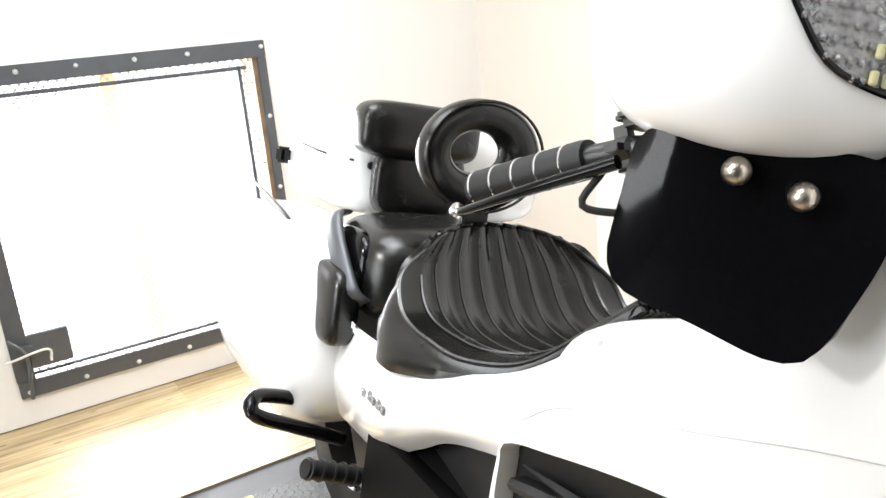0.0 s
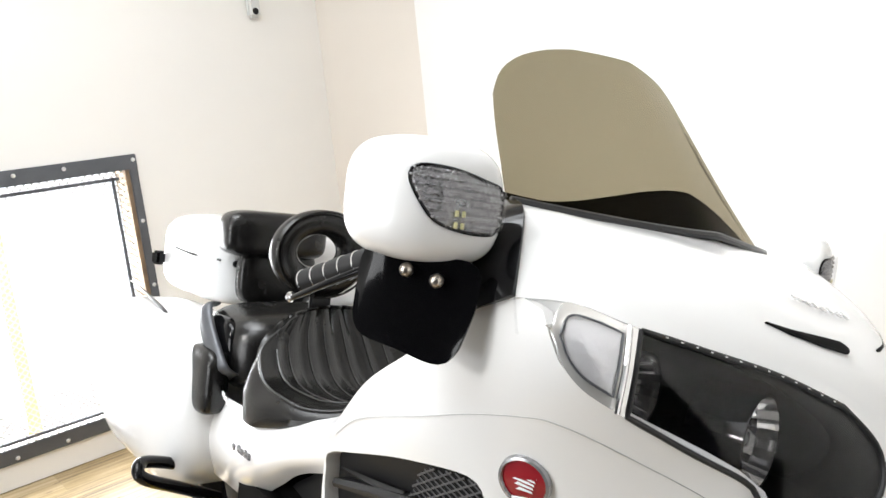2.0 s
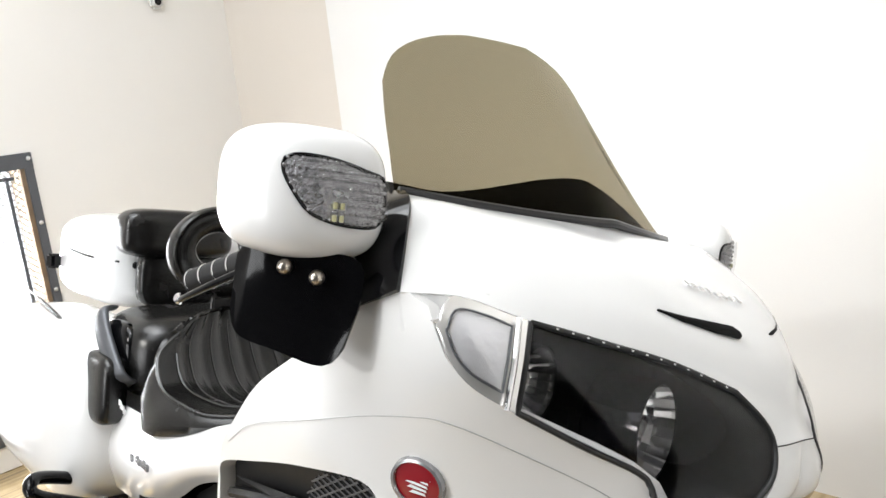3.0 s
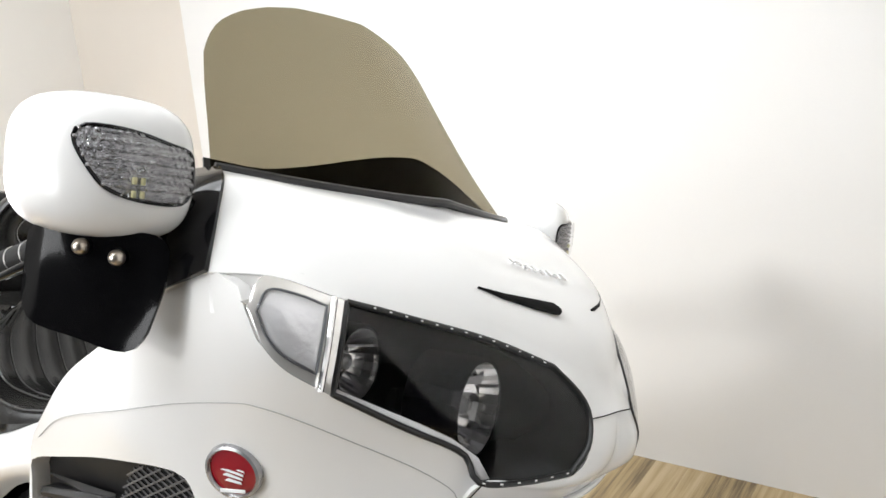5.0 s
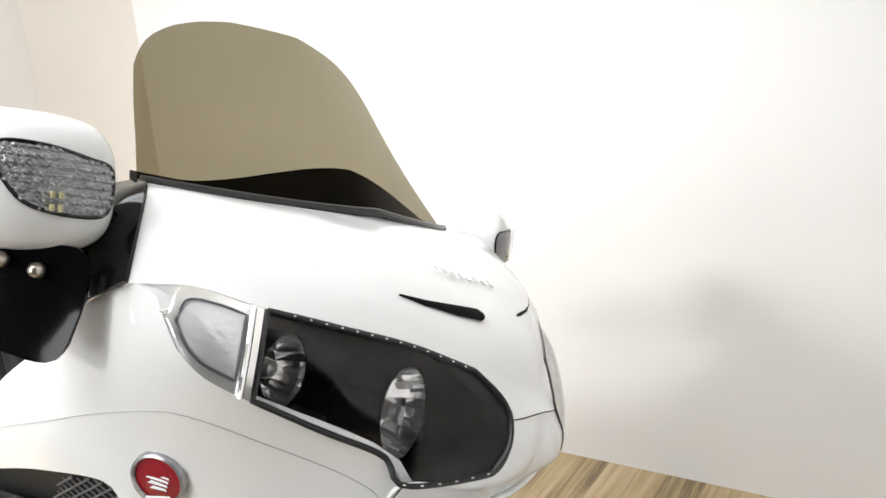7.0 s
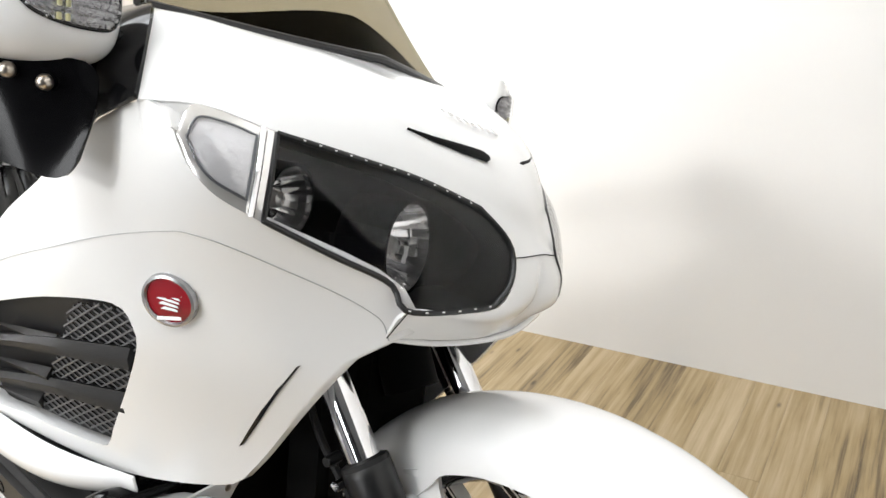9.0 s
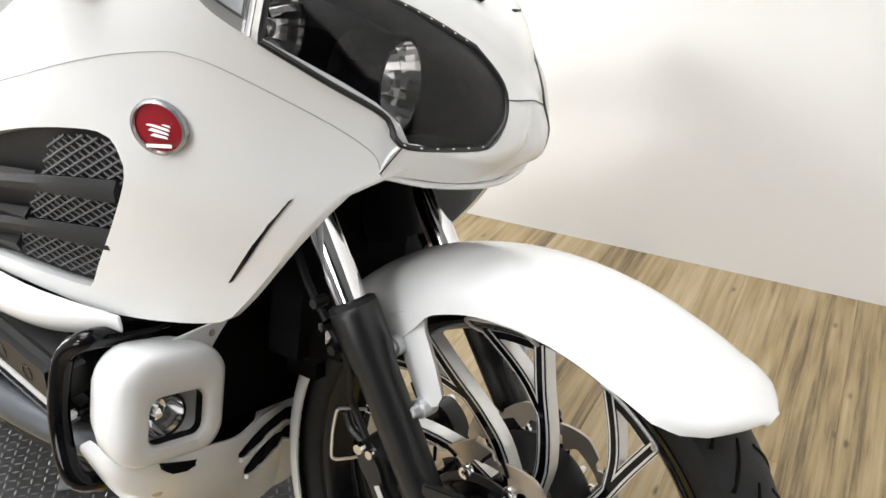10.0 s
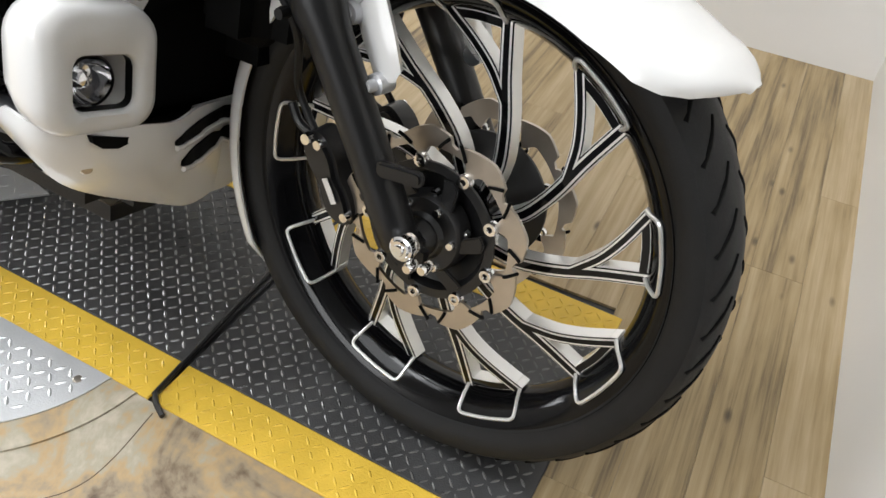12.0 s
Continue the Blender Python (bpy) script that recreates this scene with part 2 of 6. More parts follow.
def even(points, n, closed=False):
    """n points at even lengths along a smooth curve."""
    q = cat(points, 160, closed)
    if closed:
        q.append(q[0].copy())
    d = [0.0]
    for a, b in zip(q, q[1:]):
        d.append(d[-1] + (b - a).length)
    out, j = [], 0
    for i in range(n):
        s = d[-1] * i / (n if closed else n - 1)
        while j < len(d) - 2 and d[j + 1] < s:
            j += 1
        f = (s - d[j]) / max(d[j + 1] - d[j], 1e-9)
        out.append(q[j].lerp(q[j + 1], min(max(f, 0), 1)))
    return out


def skin(rings, closed=True, caps=False, loop=False):
    """A mesh through rings of equal counts."""
    bm = bmesh.new()
    vs = [[bm.verts.new(p) for p in r] for r in rings]
    n = len(rings[0])
    rows = list(zip(vs, vs[1:])) + ([(vs[-1], vs[0])] if loop else [])
    for a, b in rows:
        for i in range(n if closed else n - 1):
            j = (i + 1) % n
            bm.faces.new((a[i], a[j], b[j], b[i]))
    if caps:
        bm.faces.new(vs[0])
        bm.faces.new(list(reversed(vs[-1])))
    return bm


def shell(rows, depth, direction=None, closed=False):
    """A sheet given as rows of points, with real thickness and rounded-over rim; depth along the sheet's own normal or a direction."""
    nr, nc = len(rows), len(rows[0])
    nrm = []
    for i in range(nr):
        r = []
        for j in range(nc):
            a = rows[min(i + 1, nr - 1)][j] - rows[max(i - 1, 0)][j]
            b = rows[i][(j + 1) % nc if closed else min(j + 1, nc - 1)] - rows[i][j - 1 if closed or j else 0]
            r.append(a.cross(b).normalized())
        nrm.append(r)
    bm = bmesh.new()
    d = Vector(direction).normalized() if direction else None
    top = [[bm.verts.new(rows[i][j]) for j in range(nc)] for i in range(nr)]
    low = [[bm.verts.new(rows[i][j] + (d or nrm[i][j]) * depth) for j in range(nc)] for i in range(nr)]
    m = nc if closed else nc - 1
    for i in range(nr - 1):
        for j in range(m):
            k = (j + 1) % nc
            bm.faces.new((top[i][j], top[i][k], top[i + 1][k], top[i + 1][j]))
            bm.faces.new((low[i][j], low[i + 1][j], low[i + 1][k], low[i][k]))
    for i in (0, nr - 1):
        for j in range(m):
            k = (j + 1) % nc
            bm.faces.new((top[i][j], low[i][j], low[i][k], top[i][k]))
    if not closed:
        for j in (0, nc - 1):
            for i in range(nr - 1):
                bm.faces.new((top[i][j], top[i + 1][j], low[i + 1][j], low[i][j]))
    return bm


def coons(top, bottom, left, right, nu=24, nv=12, bulge=(0, 0, 0)):
    """Rows of points that span four edges; top and bottom run from left to right, left and right from top to bottom."""
    t, b, l, r = even(top, nu), even(bottom, nu), even(left, nv), even(right, nv)
    bulge = Vector(bulge)
    rows = []
    for j in range(nv):
        v = j / (nv - 1)
        row = []
        for i in range(nu):
            u = i / (nu - 1)
            p = (1 - v) * t[i] + v * b[i] + (1 - u) * l[j] + u * r[j]
            p -= (1 - u) * (1 - v) * t[0] + u * (1 - v) * t[-1] + (1 - u) * v * b[0] + u * v * b[-1]
            row.append(p + bulge * (16 * u * (1 - u) * v * (1 - v)))
        rows.append(row)
    return rows


def frames(path):
    """Two normals for each point of a path, carried along with no twist."""
    out, side = [], None
    for i, p in enumerate(path):
        t = (path[min(i + 1, len(path) - 1)] - path[max(i - 1, 0)]).normalized()
        if side is None:
            side = t.orthogonal().normalized()
        side = (side - t * side.dot(t)).normalized()
        out.append((side, t.cross(side)))
    return out


def tube(points, r, n=10, count=0, smooth=True, caps=True):
    path = even(points, count or max(2, 8 * len(points) - 8)) if smooth else [Vector(p) for p in points]
    rs = r if isinstance(r, (list, tuple)) else None
    rings = []
    for i, (p, (a, b)) in enumerate(zip(path, frames(path))):
        q = r if rs is None else rs[0] + (rs[1] - rs[0]) * i / (len(path) - 1)
        rings.append([p + a * (q * math.cos(x)) + b * (q * math.sin(x)) for x in (2 * math.pi * k / n for k in range(n))])
    return skin(rings, caps=caps)


def turned(profile, origin, axis, n=48, caps=False):
    """A lathe: profile rows of (radius, along) about an axis."""
    axis, o = Vector(axis).normalized(), Vector(origin)
    a = axis.orthogonal().normalized()
    if abs(axis.z) < 0.9:
        a = (Vector((0, 0, 1)) - axis * axis.z).normalized()
    b = axis.cross(a)
    rings = [[o + axis * h + (a * math.cos(x) + b * math.sin(x)) * r for x in (2 * math.pi * k / n for k in range(n))] for r, h in profile]
    return skin(rings, caps=caps)


def prism(outline, depth, m=None, bevel=0.0, holes=()):
    """A plate of an outline in x, y, depth along z, set by a matrix, with softened edges."""
    bm = bmesh.new()
    low = [bm.verts.new((x, y, 0)) for x, y in outline]
    f = bm.faces.new(low)
    ex = bmesh.ops.extrude_face_region(bm, geom=[f])
    bmesh.ops.translate(bm, verts=[v for v in ex["geom"] if isinstance(v, bmesh.types.BMVert)], vec=(0, 0, depth))
    if bevel:
        bmesh.ops.bevel(bm, geom=[e for e in bm.edges if abs(e.verts[0].co.z - e.verts[1].co.z) < 1e-6], offset=bevel, segments=2, affect="EDGES")
    if m is not None:
        bm.transform(m)
    return bm


def box(size, m=None, bevel=0.0, segments=2):
    bm = bmesh.new()
    bmesh.ops.create_cube(bm, size=1)
    bm.transform(Matrix.Diagonal((*size, 1)))
    if bevel:
        bmesh.ops.bevel(bm, geom=bm.edges[:], offset=bevel, segments=segments, affect="EDGES")
    if m is not None:
        bm.transform(m)
    return bm


def join(*bms):
    out = bmesh.new()
    for b in bms:
        me = bpy.data.meshes.new("piece")
        b.to_mesh(me)
        b.free()
        out.from_mesh(me)
        bpy.data.meshes.remove(me)
    return out


def axes(origin, x, y):
    """A matrix with its x axis along x and its y axis near y."""
    x = Vector(x).normalized()
    z = x.cross(Vector(y)).normalized()
    return Matrix.Translation(origin) @ Matrix((x, z.cross(x), z)).transposed().to_4x4()


def rounded(w, h, r, n=5):
    """The outline of a rectangle with round corners, centred."""
    out = []
    for cx, cy, a in ((w / 2 - r, h / 2 - r, 0), (-w / 2 + r, h / 2 - r, 90), (-w / 2 + r, -h / 2 + r, 180), (w / 2 - r, -h / 2 + r, 270)):
        for i in range(n):
            t = radians(a + 90 * i / (n - 1))
            out.append((cx + r * math.cos(t), cy + r * math.sin(t)))
    return out


def structure(ob, label, category):
    return tagged(ob, label, category, "", "structure")


# ---- room ----
WY, WX, BX, TOP, SOUTH = 2.42, 0.745, -2.6, 2.75, -5.0
structure(part("wall_north", box((2.9, 0.12, TOP), pose(-0.63, WY + 0.06, TOP / 2 - 0.012)), WALL), "smooth white painted partition wall", "wall")
structure(part("wall_east", box((0.12, 1.9, TOP), pose(WX + 0.06, 1.53, TOP / 2 - 0.012, 0, 0, 0.6)), WALL), "smooth white painted end wall", "wall")
# the next three walls are added out of view to keep reflections dark
structure(part("unseen_wall_south", box((6.8, 0.12, TOP), pose(0.7, SOUTH - 0.06, TOP / 2)), SURROUND), "added unseen dark wall behind the camera, for dark reflections", "wall")
structure(part("unseen_wall_side", box((0.12, 5.7, TOP), pose(4.06, -2.2, TOP / 2)), SURROUND), "added unseen dark side wall, for dark reflections", "wall")
structure(part("unseen_wall_inner", box((3.2, 0.12, TOP), pose(2.46, 0.64, TOP / 2)), SURROUND), "added unseen dark cross wall, for dark reflections", "wall")
structure(part("wall_return", box((0.56, 0.1, TOP), pose(-2.36, 2.41, TOP / 2 - 0.012, 0, 0, 13)), WALL_ANGLE_SHADE), "narrow angled wall with its shading in the beige colour", "wall")
structure(part("ceiling", box((6.9, 7.7, 0.1), pose(0.7, -1.25, TOP + 0.05)), CEILING), "plain white ceiling", "ceiling")
structure(part("floor", box((6.9, 7.7, 0.1), pose(0.7, -1.25, -0.062)), SURROUND), "dark underlay below the floor planks", "floor")

# window in the west wall, y 0.46 to 1.41, z 0.09 to 1.10
Y0, Y1, Z0, Z1 = 0.49, 1.385, 0.13, 1.07
west = join(
    box((0.12, Y0 - SOUTH, TOP), pose(BX - 0.06, (Y0 + SOUTH) / 2, TOP / 2)),
    box((0.12, 2.35 - Y1, TOP), pose(BX - 0.06, (2.35 + Y1) / 2, TOP / 2)),
    box((0.12, Y1 - Y0, Z0), pose(BX - 0.06, (Y0 + Y1) / 2, Z0 / 2)),
    box((0.12, Y1 - Y0, TOP - Z1), pose(BX - 0.06, (Y0 + Y1) / 2, (TOP + Z1) / 2)),
)
structure(part("wall_west", west, WALL_WARM), "warm white wall with a low meshed window", "wall")


def window():
    w = structure(new("window_1"), "low window behind expanded metal mesh in a bolted steel frame", "window")
    ym, zm = (Y0 + Y1) / 2, (Z0 + Z1) / 2
    fr = 0.055
    for name, size, at in (("frame_top", (0.012, Y1 - Y0 + 0.06, fr), (0.006, ym, Z1 + 0.005)), ("frame_bottom", (0.012, Y1 - Y0 + 0.06, fr), (0.006, ym, Z0 - 0.01)),
                           ("frame_jamb", (0.012, fr, Z1 - Z0 - 0.04), (0.006, Y0 - 0.005, zm - 0.002)), ("frame_jamb", (0.012, 0.03, Z1 - Z0 - 0.04), (0.006, Y1 + 0.014, zm - 0.002))):
        f = part(name, box(size, pose(BX + at[0], at[1], at[2]), 0.002), STEEL_FRAME, w)
    for name, size, at in (("inner_bead", (0.014, Y1 - Y0 - 0.05, 0.012), (-0.016, ym - 0.01, Z1 - 0.052)), ("inner_bead", (0.014, 0.012, Z1 - Z0 - 0.07), (-0.016, Y1 - 0.062, zm - 0.01)), ("inner_bead", (0.014, Y1 - Y0 - 0.05, 0.010), (-0.016, ym - 0.01, Z0 + 0.030))):
        part(name, box(size, pose(BX + at[0], at[1], at[2]), 0.002), STEEL_FRAME, w)
    for y in (0.487, 0.655, 0.82, 0.99, 1.155, 1.402):
        part("bolt", turned([(0.0, 0.006), (0.005, 0.005), (0.008, 0.0), (0.008, -0.002)], (BX + 0.012, y, Z1 + 0.012), (1, 0, 0), 10), ALU, w)
        part("bolt", turned([(0.0, 0.006), (0.005, 0.005), (0.008, 0.0), (0.008, -0.002)], (BX + 0.012, y, Z0 - 0.02), (1, 0, 0), 10), ALU, w)
    for z in (0.35, 0.60, 0.85):
        part("bolt", turned([(0.0, 0.006), (0.005, 0.005), (0.008, 0.0), (0.008, -0.002)], (BX + 0.012, Y1 + 0.014, z), (1, 0, 0), 10), ALU, w)
    part("reveal", box((0.11, 0.016, Z1 - Z0), pose(BX - 0.055, Y1 - 0.008, zm)), RAW_WOOD, w, "weathered bare wood reveal")
    part("reveal", box((0.11, Y1 - Y0, 0.016), pose(BX - 0.055, ym, Z1 - 0.008)), STEEL_FRAME, w)
    part("mullion", box((0.03, 0.045, Z1 - Z0), pose(BX - 0.10, 0.915, zm), 0.003), AMBER, w, "orange-brown upright bar behind the mesh")
    bm = bmesh.new()
    # expanded metal: rows of flattened diamonds
    dy, dz, r = 0.026, 0.0125, 0.0028
    ny, nz = int((Y1 - Y0) / dy), int((Z1 - Z0) / dz)
    for i, k in product(range(ny + 1), range(nz)):
        y, z = Y0 + i * dy + (k % 2) * dy / 2, Z0 + k * dz
        for s in (-1, 1):
            a, b = Vector((BX - 0.02, y, z)), Vector((BX - 0.02, min(max(y + s * dy / 2, Y0), Y1), z + dz))
            q = [bm.verts.new(p) for p in (a + Vector((0, 0, r)), a - Vector((0, 0, r)), b - Vector((0, 0, r)), b + Vector((0, 0, r)))]
            bm.faces.new(q)
            c = [bm.verts.new(p + Vector((0.002, 0, 0.0015))) for p in (a, b)]
            bm.faces.new((q[0], q[3], c[1], c[0]))
    part("mesh_sheet", bm, BRASS_MESH, w, "pale expanded metal mesh", 0)
    part("pane", box((0.004, Y1 - Y0, Z1 - Z0), pose(BX - 0.116, ym, zm)), GLASS, w).visible_shadow = False
    latch = part("latch", join(box((0.014, 0.12, 0.11), pose(BX + 0.022, 0.57, 0.245), 0.003), box((0.016, 0.05, 0.04), pose(BX + 0.032, 0.50, 0.25), 0.004)), STEEL_FRAME, w, "dark steel latch plate")
    part("latch_bar", tube([(BX + 0.045, 0.46, 0.30), (BX + 0.045, 0.50, 0.24), (BX + 0.045, 0.49, 0.10)], 0.006, 8), STEEL_FRAME, latch)
    part("latch_bar", tube([(BX + 0.05, 0.44, 0.235), (BX + 0.05, 0.56, 0.25), (BX + 0.05, 0.565, 0.21)], 0.004, 8), ALU, latch)
    return w


window()
# added self-lit sheet, so the window opening reads as bright daylight
structure(part("backdrop", box((0.05, 3.0, 2.6), pose(BX - 0.9, 0.9, 0.7)), OUTSIDE), "added glowing sheet for the bright daylight outside the window", "backdrop")

structure(part("ledge", box((0.7, 2.4, 0.06), pose(BX - 0.5, 0.9, 0.01)), CEILING), "pale ledge outside the window", "ledge")

sensor = tagged(new("wall_sensor"), "small white wall sensor high on the warm white wall", "sensor")
part("body", box((0.035, 0.055, 0.10), pose(BX + 0.0175, 1.99, 1.63), 0.012, 3), GREY_PLASTIC, sensor)
part("lens", turned([(0.0, 0.004), (0.012, 0.003), (0.014, 0)], (BX + 0.035, 1.99, 1.605), (1, 0, 0), 14), BLACK_GLOSS, sensor)

# ---- floor coverings ----
# the lift platform: tread plates, y 0.75 to 1.28, ending at x 0.385
def lozenges(x0, x1, y0, y1, step, length, width, height, inside=None):
    bm = bmesh.new()
    nx, ny = int((x1 - x0) / step), int((y1 - y0) / step)
    for i, j in product(range(nx + 1), range(ny + 1)):
        x, y = x0 + (i + 0.5) * step, y0 + (j + 0.5) * step
        if x > x1 - length / 2 or y > y1 - length / 2 or (inside and not inside(x, y)):
            continue
        a = radians(45 if (i + j) % 2 else -45)
        c, s = math.cos(a), math.sin(a)
        put = lambda p, q, h: bm.verts.new((x + p * c - q * s, y + p * s + q * c, h))
        l, w = length / 2, width / 2
        base = [put(-l, 0, 0), put(-l * 0.45, -w, 0), put(l * 0.45, -w, 0), put(l, 0, 0), put(l * 0.45, w, 0), put(-l * 0.45, w, 0)]
        t0, t1 = put(-l * 0.5, 0, height), put(l * 0.5, 0, height)
        for f in ((base[0], base[1], t0), (base[1], base[2], t1, t0), (base[2], base[3], t1), (base[3], base[4], t1), (base[4], base[5], t0, t1), (base[5], base[0], t0)):
            bm.faces.new(f)
    return bm


def slab(x0, x1, y0, y1, top, depth=0.005, bevel=0.0015):
    return box((x1 - x0, y1 - y0, depth), pose((x0 + x1) / 2, (y0 + y1) / 2, top - depth / 2), bevel, 1)


def tread(name, label, x0, x1, y0, y1, mat, step=0.0168):
    p = tagged(part(name, slab(x0, x1, y0, y1, 0.0), mat, None), label, "floor plate", "plates of the lift platform")
    tagged(part("tread_pattern", lozenges(x0, x1, y0, y1, step, 0.0160, 0.0042, 0.0014), PLATE_WORN_GLINT if mat is PLATE_BLACK else mat, p), "", "", "", "stuff")
    return p


TURN = pose(0, 0.83, 0, 0, 0, -2.2) @ pose(0, -0.83, 0)
plates = []
for x0, x1 in ((-1.75, -0.1545), (-0.1465, 0.385)):
    plates.append(tread("tread_plate", "worn black diamond tread plate of a lift platform", x0, x1, 0.83, 1.20, PLATE_BLACK))
    plates.append(tread("edge_plate", "yellow painted tread plate along the platform edge", x0, x1, 0.752, 0.8295, PLATE_YELLOW))
    plates.append(tread("edge_plate", "yellow painted tread plate along the platform edge", x0, x1, 1.2005, 1.278, PLATE_YELLOW))
for p in plates:
    p.matrix_world = TURN
foot = tagged(part("corner_plate", prism([(-0.698, 0.940), (-0.612, 1.024), (-0.70, 1.045), (-0.775, 1.03)], 0.004, pose(0, 0, 0.001)), PLATE_SILVER), "small bare metal tread plate lying under the engine", "floor plate")
tagged(part("tread_pattern", lozenges(-0.775, -0.612, 0.94, 1.045, 0.0235, 0.024, 0.0075, 0.0067, lambda x, y: y > 0.945 + abs(x + 0.698) * 0.9 + 0.006 and y < 1.03), PLATE_SILVER, foot), "", "", "", "stuff")
rod = tagged(new("hinge_rod"), "thin black steel hinge rod between the platform plates", "rod")
part("shaft", tube([(-0.151, 0.765, 0.005), (-0.153, 0.9, 0.006), (-0.156, 1.08, 0.006)], 0.0042, 8), BLACK_SATIN, rod)
part("end_hook", tube([(-0.151, 0.768, 0.005), (-0.138, 0.755, 0.005), (-0.116, 0.742, 0.005)], 0.0042, 8), BLACK_SATIN, rod)


def disc(cx, cy, r, top, name, label, mat, pattern=True):
    ring = [(cx + r * math.cos(radians(a)), cy + r * math.sin(radians(a))) for a in range(0, 360, 4)]
    ring = [(x, min(y, 0.7515 - 0.038 * x)) for x, y in ring]
    ob = tagged(part(name, prism(ring, 0.004, pose(0, 0, top - 0.004)), mat), label, "floor plate")
    if pattern:
        inside = lambda x, y: math.hypot(x - cx, y - cy) < r - 0.02 and y < 0.735 - 0.038 * x
        pattern_ob = tagged(part("tread_pattern", lozenges(cx - r, cx + r, cy - r, cy + r, 0.0195, 0.018, 0.0056, 0.0014, inside), mat, ob), "", "", "", "stuff")
        pattern_ob.location.z = top
        part("screw", turned([(0.0, 0.002), (0.005, 0.0018), (0.007, 0)], (-0.263, 0.735, top), (0, 0, 1), 12), STEEL, ob)
    return ob


disc(-0.45, 0.80, 0.228, 0.004, "turning_plate", "round bare metal diamond tread plate set beside the platform", PLATE_SILVER)
disc(-0.45, 0.80, 0.275, 0.0015, "plate_rim", "tan printed rim round the bare metal plate", STONE, False)


# ---- the motorcycle: its own axes are x ahead, y to its left, z up, from under the front axle ----
bike = new("motorcycle")
bike.matrix_world = pose(0.179, 0.886, 0) @ pose(0, 0, 0, 0, 0, -4.5) @ pose(0, 0, 0, -14.5)
tagged(bike, "white touring motorcycle with black seat leaning on its stand", "motorcycle")

ARCH = Vector((0.003, 0.032, 0.351))
ARCH_RIGHT = Vector((-0.099, -0.994, -0.045)).normalized()
AXLE = Vector((0.0035, 0.0232, 0.3448))
RIGHT = Vector((-0.0764, -0.9950, -0.0650)).normalized()
AHEAD = (Vector((1, 0, 0)) - RIGHT * RIGHT.x).normalized()
UP = RIGHT.cross(AHEAD)
if UP.z < 0:
    UP = -UP


def on_arch(r, deg, lat):
    """A point round the fender's and caliper's own centre, which stands a little off the axle."""
    a = radians(deg)
    ahead = (Vector((1, 0, 0)) - ARCH_RIGHT * ARCH_RIGHT.x).normalized()
    return ARCH + (ahead * math.cos(a) + ARCH_RIGHT.cross(ahead) * math.sin(a)) * r + ARCH_RIGHT * lat


def on_wheel(r, deg, lat):
    a = radians(deg)
    return AXLE + (AHEAD * math.cos(a) + UP * math.sin(a)) * r + RIGHT * lat


def wheel_plate(outline, lat, depth, bevel=0.0):
    """A plate in the wheel's plane from (radius, degrees) corners; its outer face stands at lat."""
    pts = [(r * math.cos(radians(a)), r * math.sin(radians(a))) for r, a in outline]
    m = Matrix.Translation(AXLE + RIGHT * lat) @ Matrix((AHEAD, UP, AHEAD.cross(UP))).transposed().to_4x4()
    s = 1 if AHEAD.cross(UP).dot(RIGHT) < 0 else -1
    return prism(pts, s * depth, m, bevel)


# front wheel: barrel, then its pieces
lip, hw, tyre_r = 0.288, 0.048, 0.338
half_rim = [(0.284, hw), (0.2865, hw - 0.003), (0.275, 0.0415), (0.264, 0.034), (0.254, 0.022), (0.247, 0.010), (0.2455, 0.0)]
wheel = part("front_wheel", turned(half_rim + [(r, -h) for r, h in reversed(half_rim[:-1])] + [(0.292, -0.038), (0.279, 0.0), (0.292, 0.038), (0.284, hw)], AXLE, RIGHT, 120), BLACK_GLOSS, bike, "gloss black custom wheel with machined spokes")
part("tyre", turned([(lip - 0.006, 0.044), (lip + 0.004, 0.053), (lip + 0.018, 0.0575), (lip + 0.030, 0.055), (tyre_r - 0.010, 0.044), (tyre_r - 0.003, 0.025), (tyre_r, 0.0), (tyre_r - 0.003, -0.025), (tyre_r - 0.010, -0.044), (lip + 0.030, -0.055), (lip + 0.018, -0.0575), (lip + 0.004, -0.053), (lip - 0.006, -0.044)], AXLE, RIGHT, 128), RUBBER, wheel, "black road tyre with slanted grooves")
# tread grooves: thin dark slanted blocks let into the shoulders
grooves = bmesh.new()
for k in range(44):
    a0 = k * 360 / 44
    for s in (1, -1):
        path = [on_wheel(tyre_r - 0.0014 - 0.0125 * (1 - f) ** 2, a0 + 7 * f + (3 if s > 0 else 0), s * (0.047 - 0.035 * f)) for f in (0, 0.33, 0.66, 1)]
        g = tube(path, [0.0032, 0.0018], 6, 6)
        me = bpy.data.meshes.new("g")
        g.to_mesh(me)
        g.free()
        grooves.from_mesh(me)
        bpy.data.meshes.remove(me)
tagged(part("tread_groove", grooves, DARK, wheel, "", 60), "", "", "", "stuff")
part("axle_shaft", turned([(0.0, 0.10), (0.017, 0.10), (0.032, 0.07), (0.034, 0.0), (0.032, -0.07), (0.017, -0.10), (0.0, -0.10)], AXLE, RIGHT, 32), BLACK_SATIN, wheel)
part("hub", turned([(0.0, 0.062), (0.03, 0.062), (0.034, 0.055), (0.036, 0.02), (0.052, 0.012), (0.052, -0.012), (0.036, -0.02), (0.034, -0.055), (0.03, -0.062), (0, -0.062)], AXLE, RIGHT, 40), BLACK_GLOSS, wheel)


